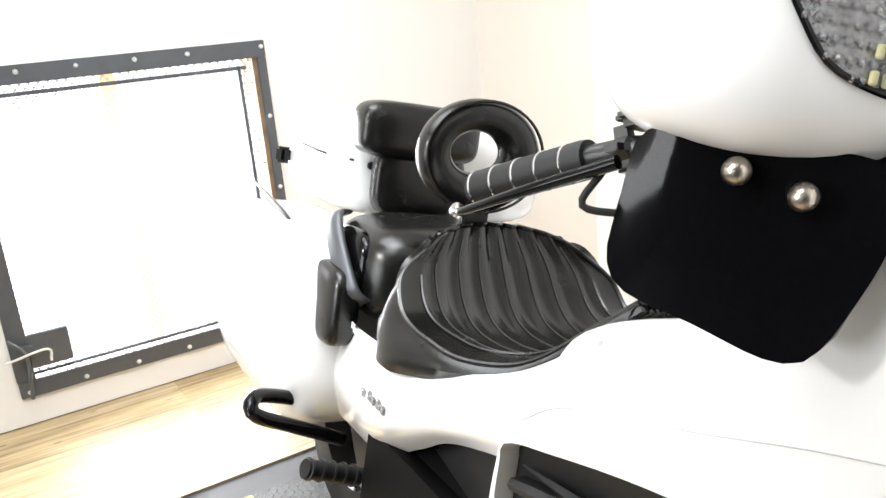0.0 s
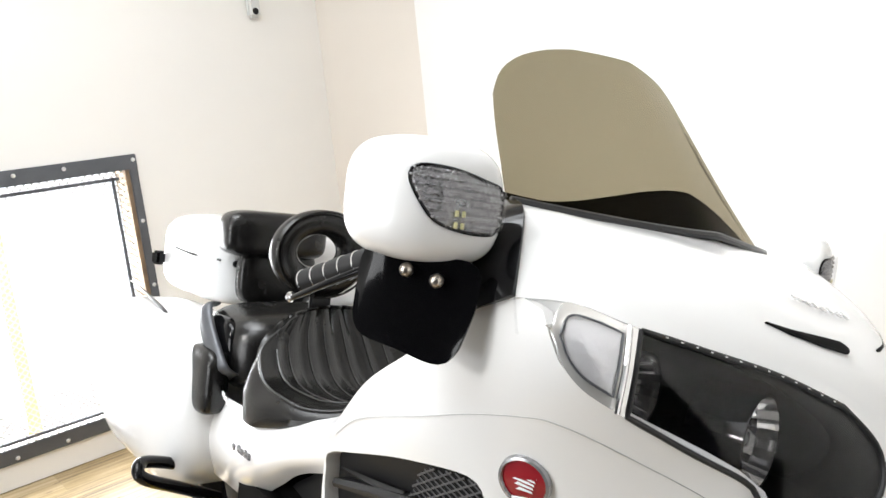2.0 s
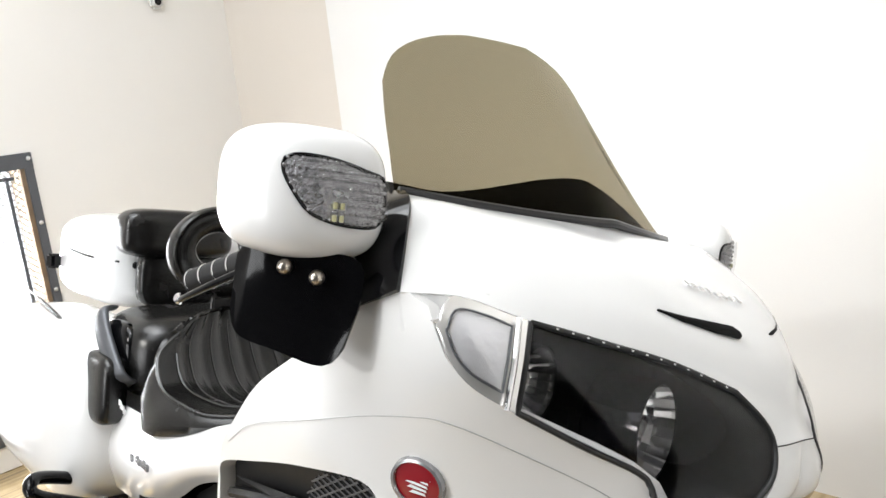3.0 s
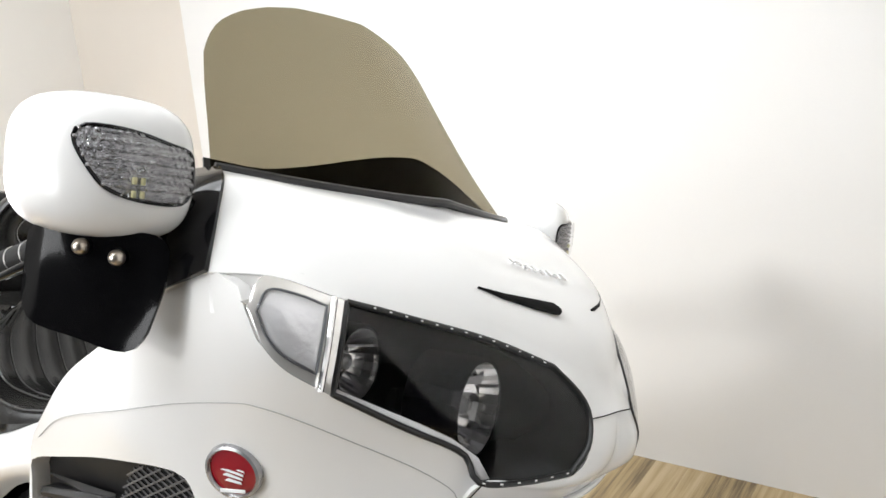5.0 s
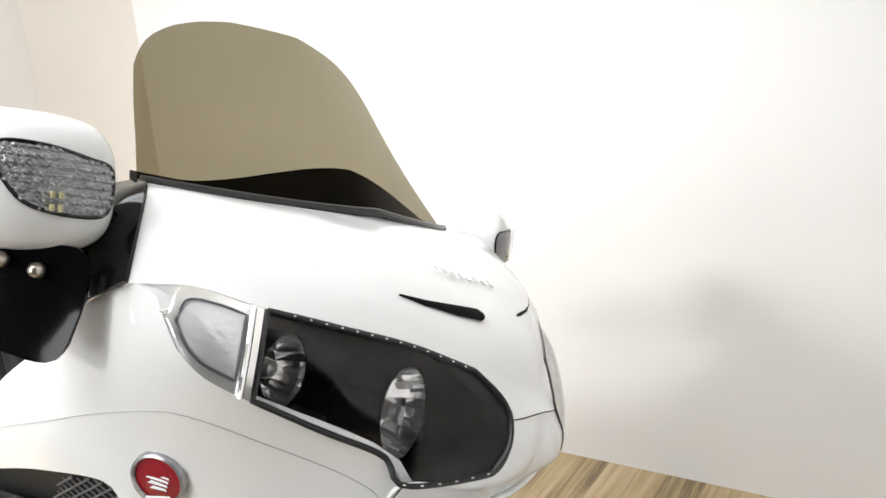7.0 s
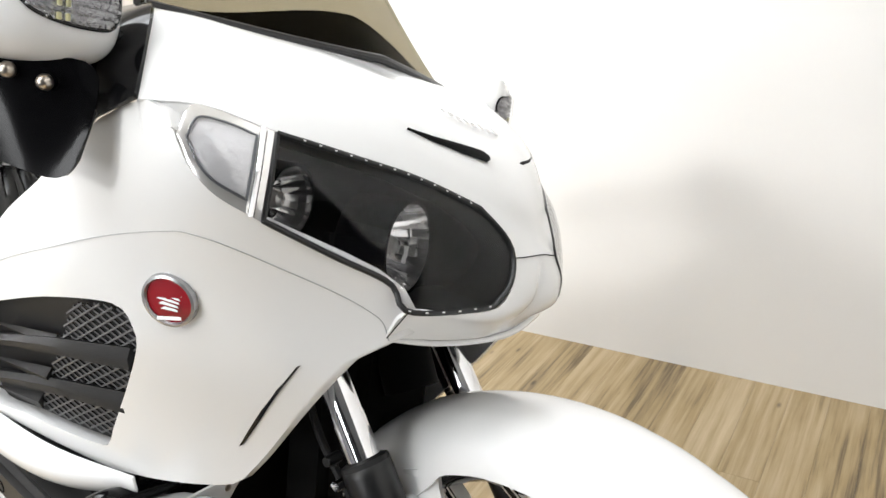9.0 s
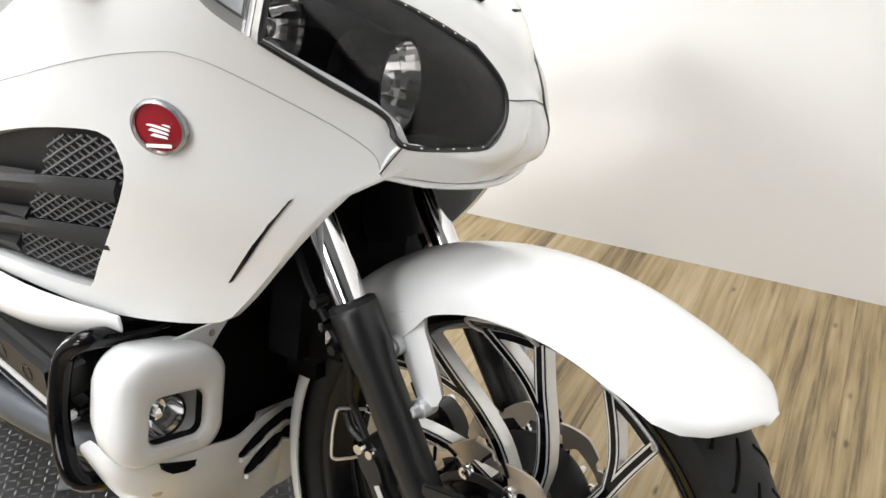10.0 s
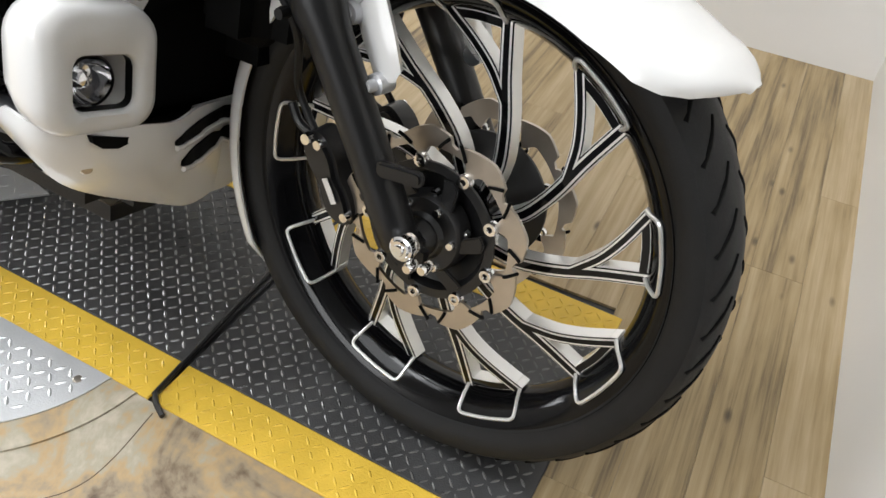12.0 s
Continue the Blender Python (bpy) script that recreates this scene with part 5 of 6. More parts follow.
for s in (1, -1):
    fl = lambda rings: [[Vector((p.x, p.y * s, p.z)) for p in r] for r in rings]
    cy, cz = -0.231, 0.460
    tilt = -0.12
    outer = [(0.090, 0.070, 0.030, -0.430, 0.020), (0.122, 0.108, 0.044, -0.408, 0.012), (0.142, 0.130, 0.046, -0.384, 0.004), (0.150, 0.139, 0.040, -0.362, 0.0), (0.152, 0.142, 0.036, -0.340, 0.0), (0.150, 0.140, 0.036, -0.328, 0.0), (0.142, 0.132, 0.034, -0.3205, 0.002), (0.126, 0.114, 0.030, -0.3175, 0.003)]
    rings = [rr_ring(cy + dy, cz, w, h, r, x, 9, tilt) for w, h, r, x, dy in outer]
    py, pz = cy + 0.003, cz - 0.013
    rings += [rr_ring(py, pz, 0.088, 0.068, 0.018, -0.3165, 9, tilt), rr_ring(py, pz, 0.081, 0.062, 0.016, -0.321, 9, tilt), rr_ring(py, pz, 0.074, 0.056, 0.014, -0.37, 9, tilt)]
    cowl = part("fog_lamp_cowl", skin(fl(rings)), WHITE, bike, "white cowl with a recessed fog lamp", 60)
    part("fog_pocket", skin(fl([rr_ring(py, pz, 0.079, 0.060, 0.015, x, 9, tilt) for x in (-0.324, -0.368)] + [rr_ring(py, pz, 0.01, 0.01, 0.004, -0.369, 9, tilt)])), BLACK_PLASTIC, cowl, "black lamp pocket")
    fc = Vector((-0.337, -0.234 * s, 0.446))
    part("fog_lamp", turned([(0.027, 0.004), (0.029, 0.0), (0.029, -0.02), (0.02, -0.026), (0.0, -0.026)], fc, (1, -0.12 * s, 0.02), 28), BLACK_SATIN, cowl)
    part("fog_reflector", turned([(0.0255, 0.001), (0.022, -0.010), (0.014, -0.019), (0.008, -0.020), (0.008, -0.006), (0.0, -0.004)], fc, (1, -0.12 * s, 0.02), 28), CHROME, cowl, "chrome fog lamp reflector")
    part("fog_lens", turned([(0.0, 0.010), (0.016, 0.0085), (0.023, 0.005), (0.0265, 0.002)], fc, (1, -0.12 * s, 0.02), 28), GLASS, cowl, "domed clear lens").visible_shadow = False
    fin = [Vector((-0.356, y, z)) for y, z in ((-0.235, 0.520), (-0.205, 0.528), (-0.16, 0.533), (-0.118, 0.539), (-0.135, 0.520), (-0.153, 0.496), (-0.19, 0.485))]
    part("cowl_fin", skin(fl([[p + Vector((dx, 0, 0)) for p in fin] for dx in (0, -0.004)]), caps=True), WHITE, cowl, "pointed white mounting fin")
    part("fin_screw", turned([(0.0, 0.002), (0.004, 0.0015), (0.005, 0.0)], (-0.3555, -0.150 * s, 0.522), (1, 0, 0), 12), STEEL, cowl)
    part("cowl_scoop", skin(fl([[Vector((-0.338 + dx, -0.220 + y, 0.379 + z - 0.25 * y)) for y, z in ((-0.027, 0.006), (0.027, 0.006), (0.024, -0.002), (0.010, -0.008), (-0.012, -0.008), (-0.024, -0.002))] for dx in (0.0185, -0.03)]), caps=True), DARK, cowl, "dark scoop below the fog lamp")
    # chin, from the cowl towards the middle
    top = [(-0.400, -0.286, 0.408), (-0.350, -0.284, 0.404), (-0.330, -0.235, 0.398), (-0.326, -0.165, 0.386), (-0.336, -0.110, 0.374), (-0.358, -0.045, 0.372), (-0.375, 0.035, 0.362)]
    bot = [(-0.420, -0.276, 0.378), (-0.372, -0.276, 0.358), (-0.370, -0.247, 0.322), (-0.370, -0.200, 0.292), (-0.372, -0.110, 0.250), (-0.376, -0.033, 0.220), (-0.385, 0.050, 0.232)]
    rows = coons(top, bot, [top[0], (-0.415, -0.284, 0.394), bot[0]], [top[-1], (-0.378, 0.045, 0.30), bot[-1]], 40, 20, (0.018, -0.006, -0.004))
    chin = part("chin_spoiler", shell([[Vector((p.x, p.y * s, p.z)) for p in r] for r in rows], 0.005), WHITE, bike, "white chin spoiler under the fog lamp", 60)
    base_edge = rows[-1][8:]
    part("chin_sole", skin([[Vector((p.x + dx, p.y * s, p.z + dz)) for p in base_edge] for dx, dz in ((0.0, 0.002), (-0.02, -0.004), (-0.10, 0.012))], closed=False), WHITE, chin, "", 60)
    # two long intake slots with a white bar between them
    for y0, z0, y1, z1, wd in ((-0.118, 0.349, 0.026, 0.352, 0.0075), (-0.098, 0.314, 0.000, 0.322, 0.0105)):
        ring_s = []
        for k in range(13):
            f = k / 12
            q = min((p for r in rows for p in r), key=lambda p: (p.y - (y0 + (y1 - y0) * f)) ** 2 + (p.z - (z0 + (z1 - z0) * f)) ** 2)
            y, z, w = y0 + (y1 - y0) * f, z0 + (z1 - z0) * f, wd * min(1, 0.35 + 3.2 * min(f, 1 - f))
            ring_s.append([Vector((q.x + dx, y * s, z + dz * w)) for dx, dz in ((0.008, 1), (0.009, 0), (0.008, -1), (-0.010, -1), (-0.010, 1))])
        part("chin_slot", skin(ring_s, caps=True), DARK, chin, "dark intake slot")
        part("slot_lip", tube([Vector((r[2].x + 0.001, r[2].y, r[2].z - 0.003)) for r in ring_s], 0.0035, 8), WHITE, chin)
    q = min((p for r in rows for p in r), key=lambda p: (p.y + 0.235) ** 2 + (p.z - 0.345) ** 2)
    part("chin_screw", turned([(0.0, 0.003), (0.006, 0.0025), (0.0085, 0.0), (0.0085, -0.003)], (q.x + 0.003, q.y * s, q.z), (0.85, -0.4 * s, -0.1), 12), STEEL, chin)
    # engine guard
    guard = part("engine_guard", tube([(-0.41, -0.18 * s, 0.527), (-0.402, -0.255 * s, 0.531), (-0.402, -0.289 * s, 0.535), (-0.431, -0.298 * s, 0.509), (-0.441, -0.299 * s, 0.460), (-0.437, -0.299 * s, 0.411), (-0.412, -0.299 * s, 0.362), (-0.402, -0.272 * s, 0.348), (-0.40, -0.19 * s, 0.340)], 0.0125, 14, 60), BLACK_GLOSS, bike, "gloss black tubular engine guard")
    # white lower side panel, valve cover and pipes
    rows = coons([(-0.68, -0.300, 0.585), (-0.52, -0.288, 0.566), (-0.385, -0.262, 0.562)], [(-0.68, -0.288, 0.52), (-0.52, -0.272, 0.512), (-0.40, -0.245, 0.535)], [(-0.68, -0.30, 0.585), (-0.68, -0.305, 0.55), (-0.68, -0.288, 0.52)], [(-0.385, -0.262, 0.562), (-0.385, -0.258, 0.548), (-0.40, -0.245, 0.535)], 14, 6, (0, -0.012, 0))
    part("lower_side_panel", shell([[Vector((p.x, p.y * s, p.z)) for p in r] for r in rows], 0.004), WHITE, bike, "white lower side panel", 50)
    ctr = Vector((-0.625, -0.262 * s, 0.486))
    vm = axes(ctr, (0.985, -0.05 * s, -0.13), (0, -0.25 * s, 1.0))
    cover = part("valve_cover", box((0.36, 0.072, 0.06), vm, 0.016, 3), BLACK_SATIN, bike, "black engine cover with round recesses")
    for dx in (-0.12, -0.06, 0.0, 0.06, 0.12):
        part("cover_recess", turned([(0.0, -0.006), (0.0085, -0.006), (0.0095, 0.001), (0.0115, 0.001), (0.012, -0.002)], vm @ Vector((dx, -0.004, 0.030 * s)), vm.to_3x3() @ Vector((0, 0, s)), 20), BLACK_GLOSS, cover)
    part("chrome_trim", box((0.36, 0.022, 0.03), vm @ pose(0, -0.056, 0.012 * s), 0.008, 3), CHROME, bike, "chrome engine trim strip")
    part("exhaust_pipe", tube([(-0.40, -0.22 * s, 0.36), (-0.50, -0.26 * s, 0.375), (-0.66, -0.27 * s, 0.38), (-0.95, -0.25 * s, 0.36)], 0.022, 14), STEEL_FRAME, bike, "dark steel exhaust pipe")
    part("cooling_fin_block", join(*[box((0.30, 0.05, 0.006), vm @ pose(-0.02, -0.085 - 0.012 * k, -0.01 * s, 90, 0, 0), 0.001, 1) for k in range(4)]), STEEL_FRAME, bike, "finned dark engine block")
# near-black filler block: the shade among the engine parts is its colour
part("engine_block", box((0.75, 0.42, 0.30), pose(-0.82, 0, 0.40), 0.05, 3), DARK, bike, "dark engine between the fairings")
part("lower_shroud", box((0.5, 0.36, 0.12), pose(-0.62, 0, 0.27), 0.04, 3), BLACK_PLASTIC, bike, "black belly pan")
part("side_stand", tube([(-0.75, 0.16, 0.25), (-0.72, 0.24, 0.11), (-0.70, 0.30, -0.068)], 0.012, 10), BLACK_SATIN, bike, "black side stand")

# ---- seat and rear ----
def superpad(name, c, a, mat, label, e=0.5, parent=bike, bend=None):
    bm = superball(c, a, e, e, 36, 20)
    if bend:
        for v in bm.verts:
            v.co = Vector(bend(v.co - Vector(c))) + Vector(c)
    return part(name, bm, mat, parent, label, 60)


CENTRE = [(-0.785, 0.805), (-0.82, 0.765), (-0.86, 0.718), (-0.92, 0.690), (-1.0, 0.672), (-1.075, 0.676), (-1.125, 0.705), (-1.172, 0.770), (-1.205, 0.824)]
HALF = [0.050, 0.095, 0.150, 0.195, 0.212, 0.218, 0.216, 0.202, 0.150]
RIM = [0.0, -0.006, -0.014, -0.004, 0.014, 0.024, 0.022, 0.004, -0.012]
mid = even([Vector((x, 0, z)) for x, z in CENTRE], 40)
hal = [p.x for p in cat([(h, 0, 0) for h in HALF], 40)]
rise = [p.x for p in cat([(h, 0, 0) for h in RIM], 40)]
SEAT_Y = 0.008
rows = []
for i, (p, h) in enumerate(zip(mid, hal)):
    f = i / 39
    row = []
    for j in range(61):
        t = -1 + 2 * j / 60
        back = max(0.0, (f - 0.5) / 0.5)
        lift = rise[i] * abs(t) ** 2 + (1 - back) * 0.010 * math.exp(-((abs(t) - 0.78) / 0.16) ** 2) * min(1, f * 5)
        wrap = 0.055 * back * abs(t) ** 2.2
        pleat = (0.006 + 0.006 * back) * (abs(math.sin(9 * math.pi * (t * 0.5 + 0.5) + 1.2 * f * t)) ** 0.5 - 0.7) * min(1, max(0, (0.86 - abs(t)) / 0.06))
        row.append(Vector((p.x + wrap + pleat * back, SEAT_Y + t * h, p.z + lift + pleat * (1 - back) - 0.02 * back * abs(t) ** 4)))
    rows.append(row)
seat = part("rider_seat", shell(rows, 0.012), LEATHER, bike, "black pleated leather bucket seat", 60)
rim = [r[0] for r in rows] + list(rows[-1][1:]) + [r[-1] for r in reversed(rows[:-1])] + list(reversed(rows[0][1:-1]))
part("seat_welt", tube([tuple(p) for p in rim + [rim[0]]], 0.004, 6, 0, smooth=False), LEATHER, seat, "stitched seat welt")
part("seat_welt", tube([rows[i][6] + Vector((0, 0, 0.001)) for i in range(2, 33)] , 0.0030, 6, 0, smooth=False), LEATHER, seat)
part("seat_welt", tube([rows[i][54] + Vector((0, 0, 0.001)) for i in range(2, 33)], 0.0030, 6, 0, smooth=False), LEATHER, seat)
# stitch lines across the seat
for j in (10, 17, 23, 30, 37, 43, 50):
    part("seat_seam", tube([tuple(rows[i][j] + Vector((0.001, 0, 0.0015))) for i in range(3, 38, 2)], 0.0010, 5), STITCH, seat)
low = []
for p in rim:
    f = min(max((p.x + 1.24) / 0.46, 0), 1)
    z = table([(-1.24, 0.605), (-1.06, 0.612), (-0.93, 0.646), (-0.84, 0.682), (-0.78, 0.75)], p.x)[0]
    low.append(Vector((p.x - 0.045 * (1 - f), SEAT_Y + (p.y - SEAT_Y) * 1.04, min(z, p.z - 0.012))))
mids = [a.lerp(b, 0.5) + Vector((0.0, math.copysign(0.016, a.y), 0)) for a, b in zip(rim, low)]
part("seat_skirt", skin([rim, [a.lerp(b, 0.2) + Vector((0, math.copysign(0.01, a.y), 0)) for a, b in zip(rim, low)], mids, low]), LEATHER, seat, "smooth black leather seat side", 60)
for k in range(5):
    p = Vector((-1.19 + 0.0075 * k, -0.240, 0.652 - 0.003 * k))
    part("maker_mark", box((0.0055, 0.002, 0.010 + 0.004 * (k % 2)), pose(*p, 0, 0, -8), 0.0005, 1), CHALK, seat, "pale bars in place of a maker's mark" if k == 0 else "")
superpad("passenger_seat", (-1.375, 0.0, 0.705), (0.14, 0.185, 0.095), LEATHER, "black leather passenger seat", 0.55)
superpad("backrest_lower", (-1.555, 0.030, 0.845), (0.03, 0.103, 0.075), LEATHER, "black leather lower backrest", 0.5)
superpad("passenger_backrest", (-1.55, 0.012, 0.949), (0.05, 0.135, 0.058), LEATHER, "padded black leather passenger backrest", 0.45)
# ring-shaped rider backrest
n = 48
rings = []
for k in range(n):
    a = 2 * math.pi * k / n
    o = Vector((0, -0.047 + 0.113 * math.cos(a), 0.938 + 0.093 * math.sin(a)))
    i = Vector((0, -0.057 + 0.051 * math.cos(a), 0.943 + 0.034 * math.sin(a)))
    c, d = (o + i) / 2, (o - i) / 2
    rings.append([Vector((-1.20 + 0.028 * math.copysign(abs(math.sin(b)) ** 0.8, math.sin(b)), 0, 0)) + c + d * math.copysign(abs(math.cos(b)) ** 0.8, math.cos(b)) for b in (2 * math.pi * q / 16 for q in range(16))])
ring = part("rider_backrest", skin(rings, loop=True), LEATHER, bike, "ring-shaped black leather rider backrest", 60)
part("backrest_welt", tube([(-1.175, -0.047 + 0.110 * math.cos(2 * math.pi * k / 40), 0.938 + 0.090 * math.sin(2 * math.pi * k / 40)) for k in range(41)], 0.0028, 6, 0, smooth=False), LEATHER, ring)
part("backrest_post", box((0.012, 0.05, 0.10), pose(-1.215, -0.03, 0.815), 0.003), BLACK_SATIN, ring)
# trunk, saddlebags and side cover
trunk = superpad("trunk", (-1.80, 0.14, 0.865), (0.21, 0.275, 0.115), WHITE, "glossy white top trunk", 0.42)
part("trunk_seam", tube([(-1.615, -0.095, 0.875), (-1.70, -0.134, 0.879), (-1.80, -0.139, 0.883), (-1.93, -0.12, 0.886)], 0.0028, 6), BLACK_SATIN, trunk)
part("trunk_lamp", box((0.03, 0.03, 0.038), pose(-1.925, -0.145, 0.845, 0, 0, 20), 0.006), BLACK_GLOSS, trunk, "dark trunk corner lamp")
part("trunk_hinge", box((0.012, 0.014, 0.016), pose(-1.602, -0.06, 0.868), 0.003), BLACK_SATIN, trunk)
for s in (1, -1):
    bag = superpad("saddlebag", (-1.68, (-0.155 if s > 0 else 0.36), 0.555), (0.33, 0.125, 0.195), WHITE, "glossy white saddlebag", 0.5)
    if s > 0:
        part("bag_seam", tube([(-1.375, -0.228, 0.60), (-1.40, -0.238, 0.52), (-1.44, -0.235, 0.43)], 0.0022, 6), BLACK_SATIN, bag)
        superpad("armrest_pad", (-1.37, -0.205, 0.640), (0.075, 0.030, 0.072), LEATHER, "black armrest pad above the saddlebag", 0.5)
        rail = part("grab_rail", skin([[p + Vector((0.0, -0.012 * math.cos(q), 0.0)) + Vector((0.012, 0, 0.007)) * (w * math.sin(q)) for q in (2 * math.pi * k / 14 for k in range(14))] for p, w in zip(even([(-1.45, -0.165, 0.790), (-1.418, -0.198, 0.788), (-1.385, -0.205, 0.748), (-1.335, -0.203, 0.700), (-1.30, -0.198, 0.672), (-1.30, -0.17, 0.655)], 24), [1.3 + 0.9 * math.sin(math.pi * i / 23) for i in range(24)])], caps=True), STEEL_FRAME, bike, "dark grey passenger grab rail", 60)
        superpad("rail_socket", (-1.375, -0.165, 0.715), (0.075, 0.028, 0.060), BLACK_GLOSS, "black recess behind the grab rail", 0.6)
        part("seat_lock", turned([(0.0, 0.012), (0.012, 0.01), (0.016, 0.0), (0.016, -0.03)], (-1.385, -0.165, 0.69), (0.9, -0.4, 0), 18), CHROME, bike, "chrome seat lock")
        part("antenna", tube([(-1.955, -0.205, 0.775), (-1.75, -0.22, 0.765), (-1.60, -0.222, 0.742), (-1.575, -0.215, 0.70)], [0.0022, 0.005], 8), BLACK_SATIN, bike, "short black antenna")
        part("antenna_base", tube([(-1.585, -0.216, 0.735), (-1.565, -0.21, 0.69)], [0.008, 0.018], 10), BLACK_SATIN, bike)
    top = [(-1.40, -0.165, 0.602), (-1.20, -0.185, 0.618), (-1.05, -0.192, 0.628), (-0.93, -0.185, 0.660), (-0.82, -0.170, 0.705), (-0.66, -0.200, 0.800)]
    bot = [(-1.45, -0.160, 0.42), (-1.33, -0.160, 0.425), (-1.175, -0.165, 0.438), (-1.0, -0.195, 0.53), (-0.88, -0.215, 0.595), (-0.66, -0.24, 0.665)]
    rows = coons(top, bot, [top[0], (-1.43, -0.172, 0.51), bot[0]], [top[-1], (-0.65, -0.25, 0.72), bot[-1]], 30, 16, (0, -0.034, 0))
    sc = part("side_cover", shell([[Vector((p.x, p.y * s, p.z)) for p in r] for r in rows], 0.005), WHITE, bike, "glossy white side cover below the seat", 60)
    if s > 0:
        for k in range(8):
            x, z = -1.14 + 0.0165 * k, 0.562 + 0.0022 * k
            q = min((p for r in rows for p in r), key=lambda p: (p.x - x) ** 2 + (p.z - z) ** 2)
            q = Vector((x, q.y - 0.011, z))
            part("cover_script", box((0.010, 0.005, 0.008 + 0.003 * (k % 3)), pose(q.x, q.y, q.z, 0, 0, -7), 0.0006, 1), LAMP_GREY, sc, "grey script shown as plain bars" if k == 0 else "")
    plate = [(-1.43, 0.40), (-1.33, 0.425), (-1.175, 0.438), (-1.0, 0.528), (-0.88, 0.595), (-0.66, 0.67), (-0.62, 0.56), (-0.80, 0.42), (-1.02, 0.29), (-1.20, 0.24), (-1.34, 0.33)]
    fp = part("frame_plate", prism([(x, z) for x, z in plate], 0.02, Matrix(((1, 0, 0, 0), (-0.10 * s, 0, -s, -0.245 * s), (0, 1, 0, 0), (0, 0, 0, 1))), 0.004), BLACK_PLASTIC, bike, "black frame cover below the seat")
    for x, z in ((-1.10, 0.44), (-1.02, 0.46), (-1.06, 0.36), (-1.15, 0.38), (-0.90, 0.48), (-0.97, 0.40)):
        part("cover_bolt", turned([(0.0, 0.004), (0.005, 0.003), (0.007, 0.0)], (x, (-0.10 * x - 0.245 - 0.02) * s, z), (0, -s, 0), 12), CHROME, fp)
    rib = part("frame_rib", tube([(-1.07, -0.167 * s, 0.505), (-1.085, -0.167 * s, 0.44), (-1.075, -0.167 * s, 0.33)], 0.006, 8), BLACK_SATIN, fp)
    part("passenger_guard", tube([(-1.40, -0.14 * s, 0.355), (-1.365, -0.25 * s, 0.405), (-1.335, -0.325 * s, 0.44), (-1.335, -0.345 * s, 0.458), (-1.365, -0.325 * s, 0.468), (-1.41, -0.24 * s, 0.44), (-1.43, -0.15 * s, 0.405)], 0.0135, 12, 50), BLACK_GLOSS, bike, "gloss black passenger guard bar")
    peg = part("passenger_peg", tube([(-1.170, -0.195 * s, 0.397), (-1.158, -0.305 * s, 0.430)], 0.0155, 14), RUBBER, bike, "ribbed passenger footpeg with chrome mount")
    for k in range(5):
        part("peg_rib", turned([(0.0155, -0.003), (0.0185, -0.002), (0.0185, 0.002), (0.0155, 0.003)], Vector((-1.1675, -0.218 * s, 0.404)).lerp(Vector((-1.159, -0.298 * s, 0.428)), k / 4), (0.1, -0.95 * s, 0.28), 14), BLACK_SATIN, peg)
    part("peg_mount", join(box((0.045, 0.03, 0.04), pose(-1.168, -0.185 * s, 0.392), 0.01), turned([(0.0, 0.006), (0.008, 0.005), (0.010, 0.0)], (-1.15, -0.20 * s, 0.395), (0.5, -0.8 * s, 0), 14)), CHROME, peg, "chrome peg mount")
    part("foot_board", box((0.28, 0.10, 0.03), pose(-0.86, -0.27 * s, 0.27), 0.01), BLACK_SATIN, bike)
superpad("fuel_tank_cover", (-0.60, 0.0, 0.715), (0.20, 0.215, 0.095), WHITE, "glossy white tank cover", 0.62)
# another near-black filler, its colour standing for shade between the bags
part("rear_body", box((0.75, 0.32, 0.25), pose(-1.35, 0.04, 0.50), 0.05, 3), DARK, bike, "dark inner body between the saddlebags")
rear = part("rear_tyre", turned([(0.20, 0.09), (0.27, 0.095), (0.315, 0.07), (0.328, 0.0), (0.315, -0.07), (0.27, -0.095), (0.20, -0.09)], (-1.69, 0.10, 0.30), (0.0, 1, 0), 64), RUBBER, bike, "wide black rear tyre")
part("rear_rim", turned([(0.0, 0.05), (0.06, 0.06), (0.18, 0.04), (0.205, 0.085), (0.205, -0.085), (0.18, -0.04), (0.06, -0.06), (0.0, -0.05)], (-1.69, 0.10, 0.30), (0.0, 1, 0), 48), BLACK_GLOSS, rear)

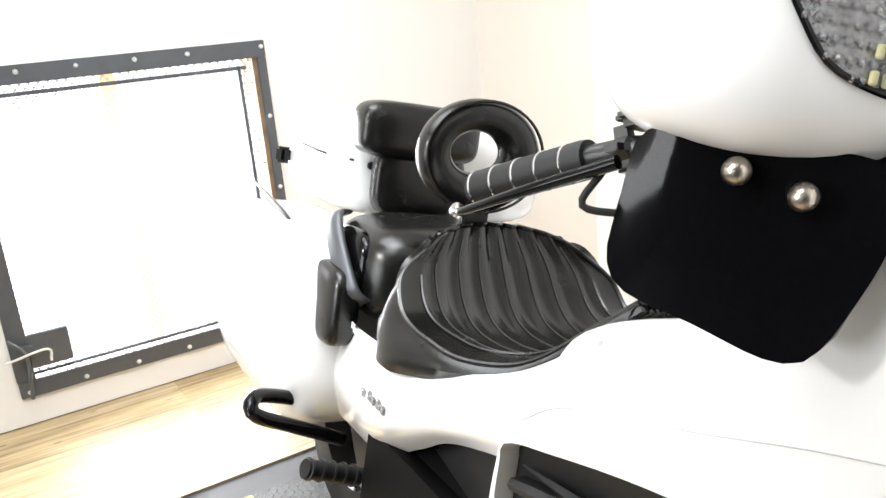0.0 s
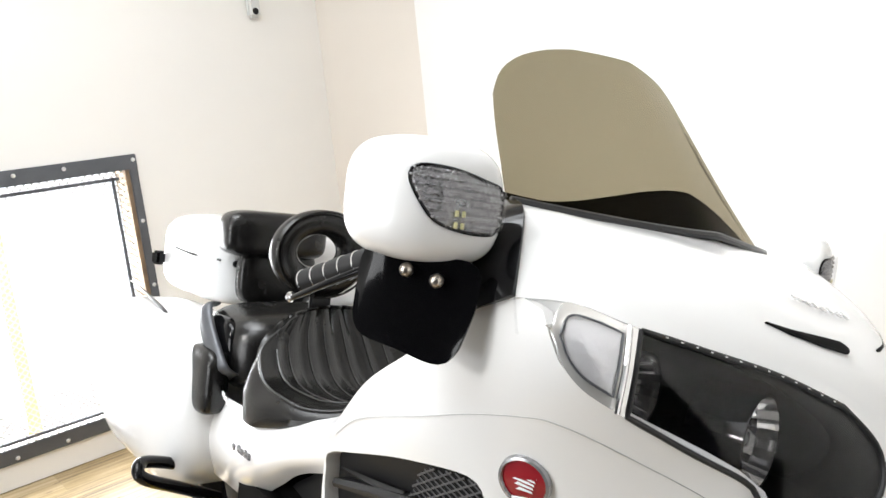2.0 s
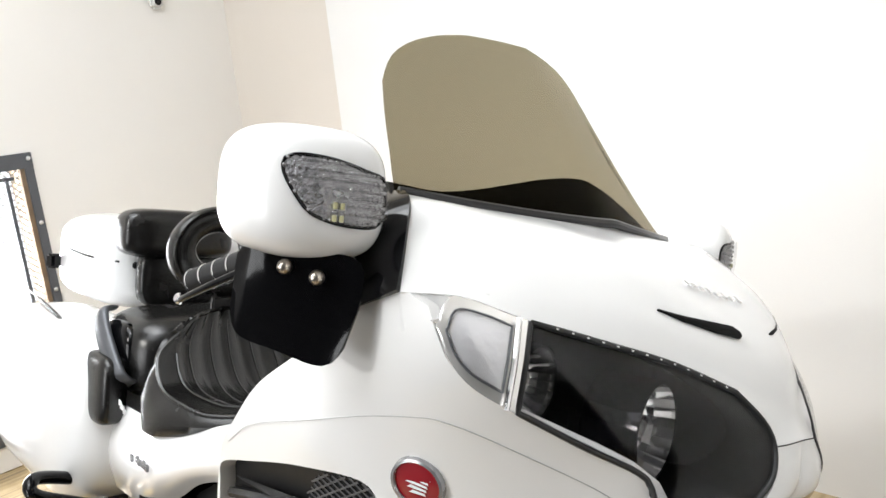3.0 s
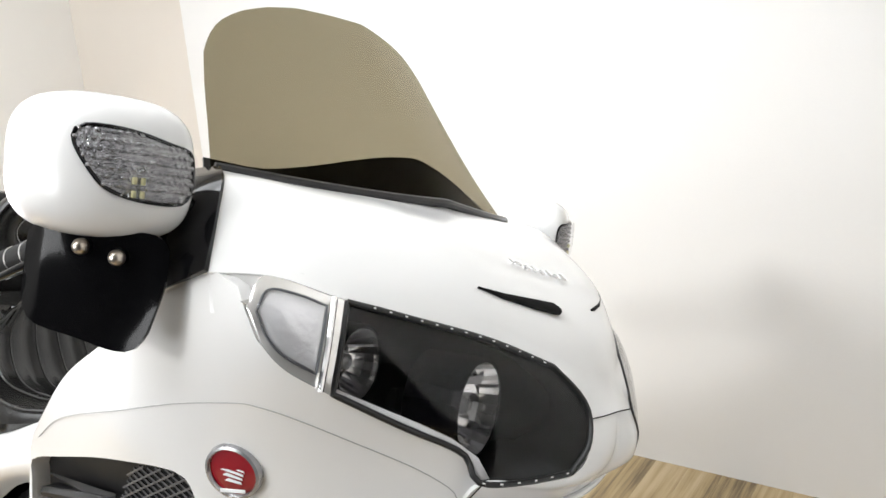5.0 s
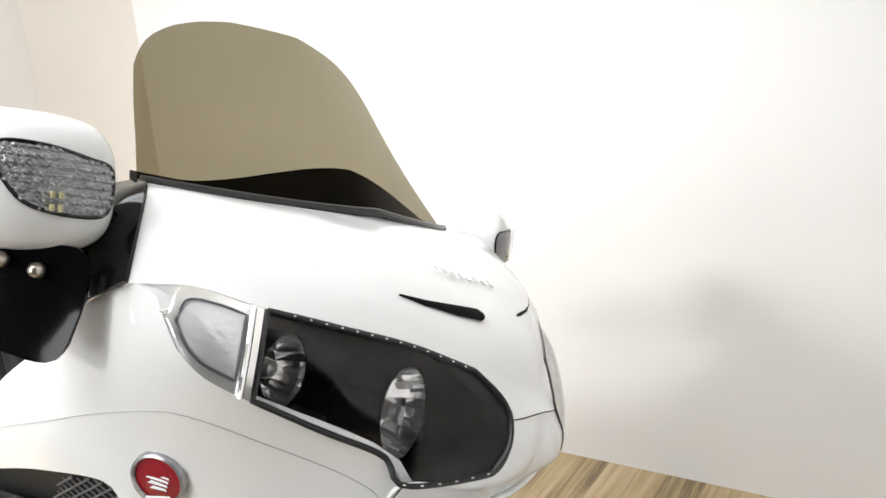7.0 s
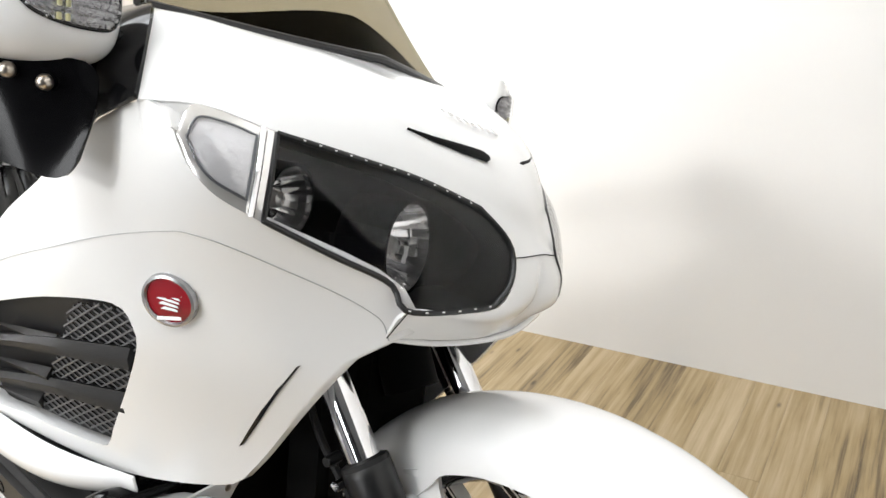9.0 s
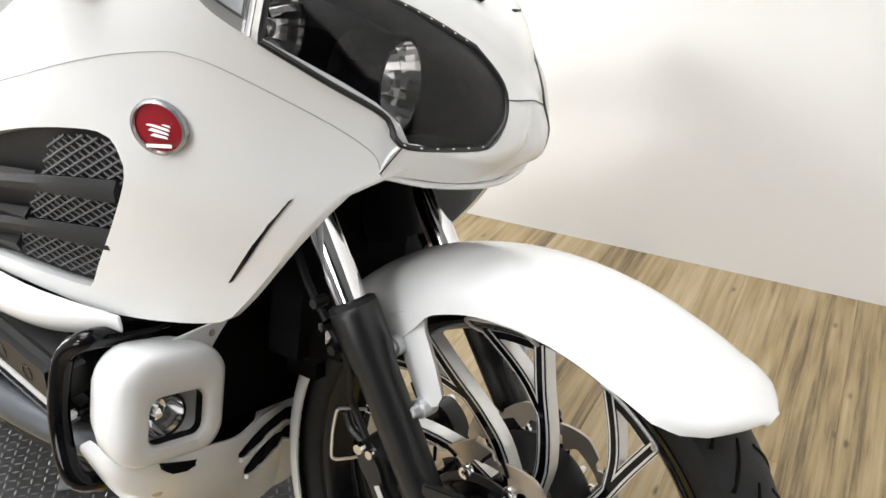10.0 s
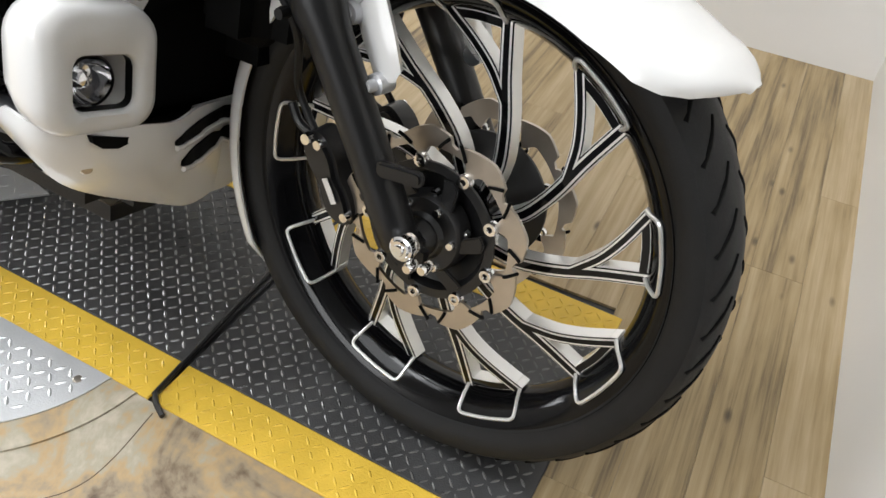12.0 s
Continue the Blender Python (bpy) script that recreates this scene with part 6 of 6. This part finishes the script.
# handlebars
for s in (1, -1):
    d = Vector((0.0, 0.0, 0.0)) if s > 0 else Vector((0, 0, 0))
    g0, g1 = Vector((-0.731, -0.330 * s, 0.935)), Vector((-0.600, -0.300 * s, 0.985))
    bar = part("handlebar", tube([tuple(g0), tuple(g1), (-0.54, -0.27 * s, 1.0), (-0.47, -0.16 * s, 0.985), (-0.42, -0.05 * s, 0.96)], 0.011, 12), BLACK_SATIN, bike, "black handlebar with ribbed black grip")
    ax = (g1 - g0).normalized()
    grip = part("grip", turned([(0.0, -0.004), (0.014, -0.004), (0.0175, 0.0), (0.0175, 0.132), (0.0165, 0.138), (0.0, 0.138)], g0, ax, 24), RUBBER, bar, "ribbed black grip with chrome rings")
    for k in range(5):
        part("grip_ring", turned([(0.0172, -0.0011), (0.0182, -0.0006), (0.0182, 0.0006), (0.0172, 0.0011)], g0 + ax * (0.004 + 0.028 * k), ax, 24), CHROME, bar)
    part("brake_lever", tube([(-0.735, -0.345 * s, 0.912), (-0.715, -0.352 * s, 0.915), (-0.64, -0.345 * s, 0.945), (-0.555, -0.315 * s, 0.985)], [0.0042, 0.0062], 14), BLACK_GLOSS, bar, "black brake lever")
    part("lever_ball", turned([(0.0, 0.008), (0.006, 0.006), (0.008, 0.0), (0.006, -0.006), (0.0, -0.008)], (-0.737, -0.346 * s, 0.912), (1, 0, 0.3), 12), CHROME, bar)
    part("switch_housing", join(box((0.045, 0.038, 0.042), axes(g1 + ax * 0.03, ax, (0, 0, 1)), 0.016, 3), box((0.042, 0.04, 0.018), axes(g1 + ax * 0.045 + Vector((0, 0, 0.024)), ax, (0, 1, 0)), 0.007, 2)), BLACK_SATIN, bar, "black switch and brake master housing")
    part("clutch_hose", tube([tuple(g1 + ax * 0.03 + Vector((0, -0.02 * s, -0.02))), tuple(g1 + ax * 0.03 + Vector((-0.005, -0.03 * s, -0.05))), tuple(g1 + ax * 0.06 + Vector((0, 0.0, -0.06)))], 0.0032, 10), RUBBER, bar)
    part("mirror_cable", tube([tuple(g1 + ax * 0.04 + Vector((0, 0, 0.04))), (-0.48, -0.29 * s, 1.03), (-0.42, -0.33 * s, 1.02)], 0.005, 8), RUBBER, bar)


# ---- floor planks, last ----
def plank_mesh(w, l):
    bm = box((w - 0.0004, l - 0.0004, 0.006), pose(0, 0, -0.003), 0.0003, 1)
    me = bpy.data.meshes.new("plank")
    bm.to_mesh(me)
    bm.free()
    me.materials.append(OAK)
    return me


floor = bpy.data.objects["floor"]
rng = random.Random(4)
WIDE = 0.094
sheets = {}


def lay(x, top, bottom):
    y = top
    while y > bottom + 0.02:
        l = round(min(rng.choice((0.45, 0.6, 0.75, 0.9)), y - bottom), 3)
        if l not in sheets:
            sheets[l] = plank_mesh(WIDE, l)
        ob = new("plank", sheets[l])
        ob.location, ob.parent = (x - WIDE / 2, y - l / 2, -0.0045), floor
        y -= l


x = 0.385 + 4 * WIDE
while x > BX:
    if x - WIDE > 0.38:
        lay(x, WY, 0.0)
    else:
        lay(x, WY, 1.285 if x > -1.78 else 0.0)
    if -1.78 < x < -0.75:
        lay(x, 0.745, 0.0)
    x -= WIDE
# tan stone-look sheet in front of the platform
tan = structure(part("floor_sheet", prism([(-0.85, -0.5), (0.385, -0.5), (0.385, 0.7365), (-0.85, 0.784)], 0.004, pose(0, 0, -0.006)), STONE), "tan stone-look sheet flooring", "floor")
for path in ([(-0.284, 0.612), (-0.235, 0.66), (-0.185, 0.735)], [(-0.135, 0.743), (-0.131, 0.66), (-0.14, 0.61), (-0.17, 0.57), (-0.25, 0.5)]):
    part("joint", tube([(a, b, -0.0028) for a, b in path], 0.0013, 6), GROUT, tan)
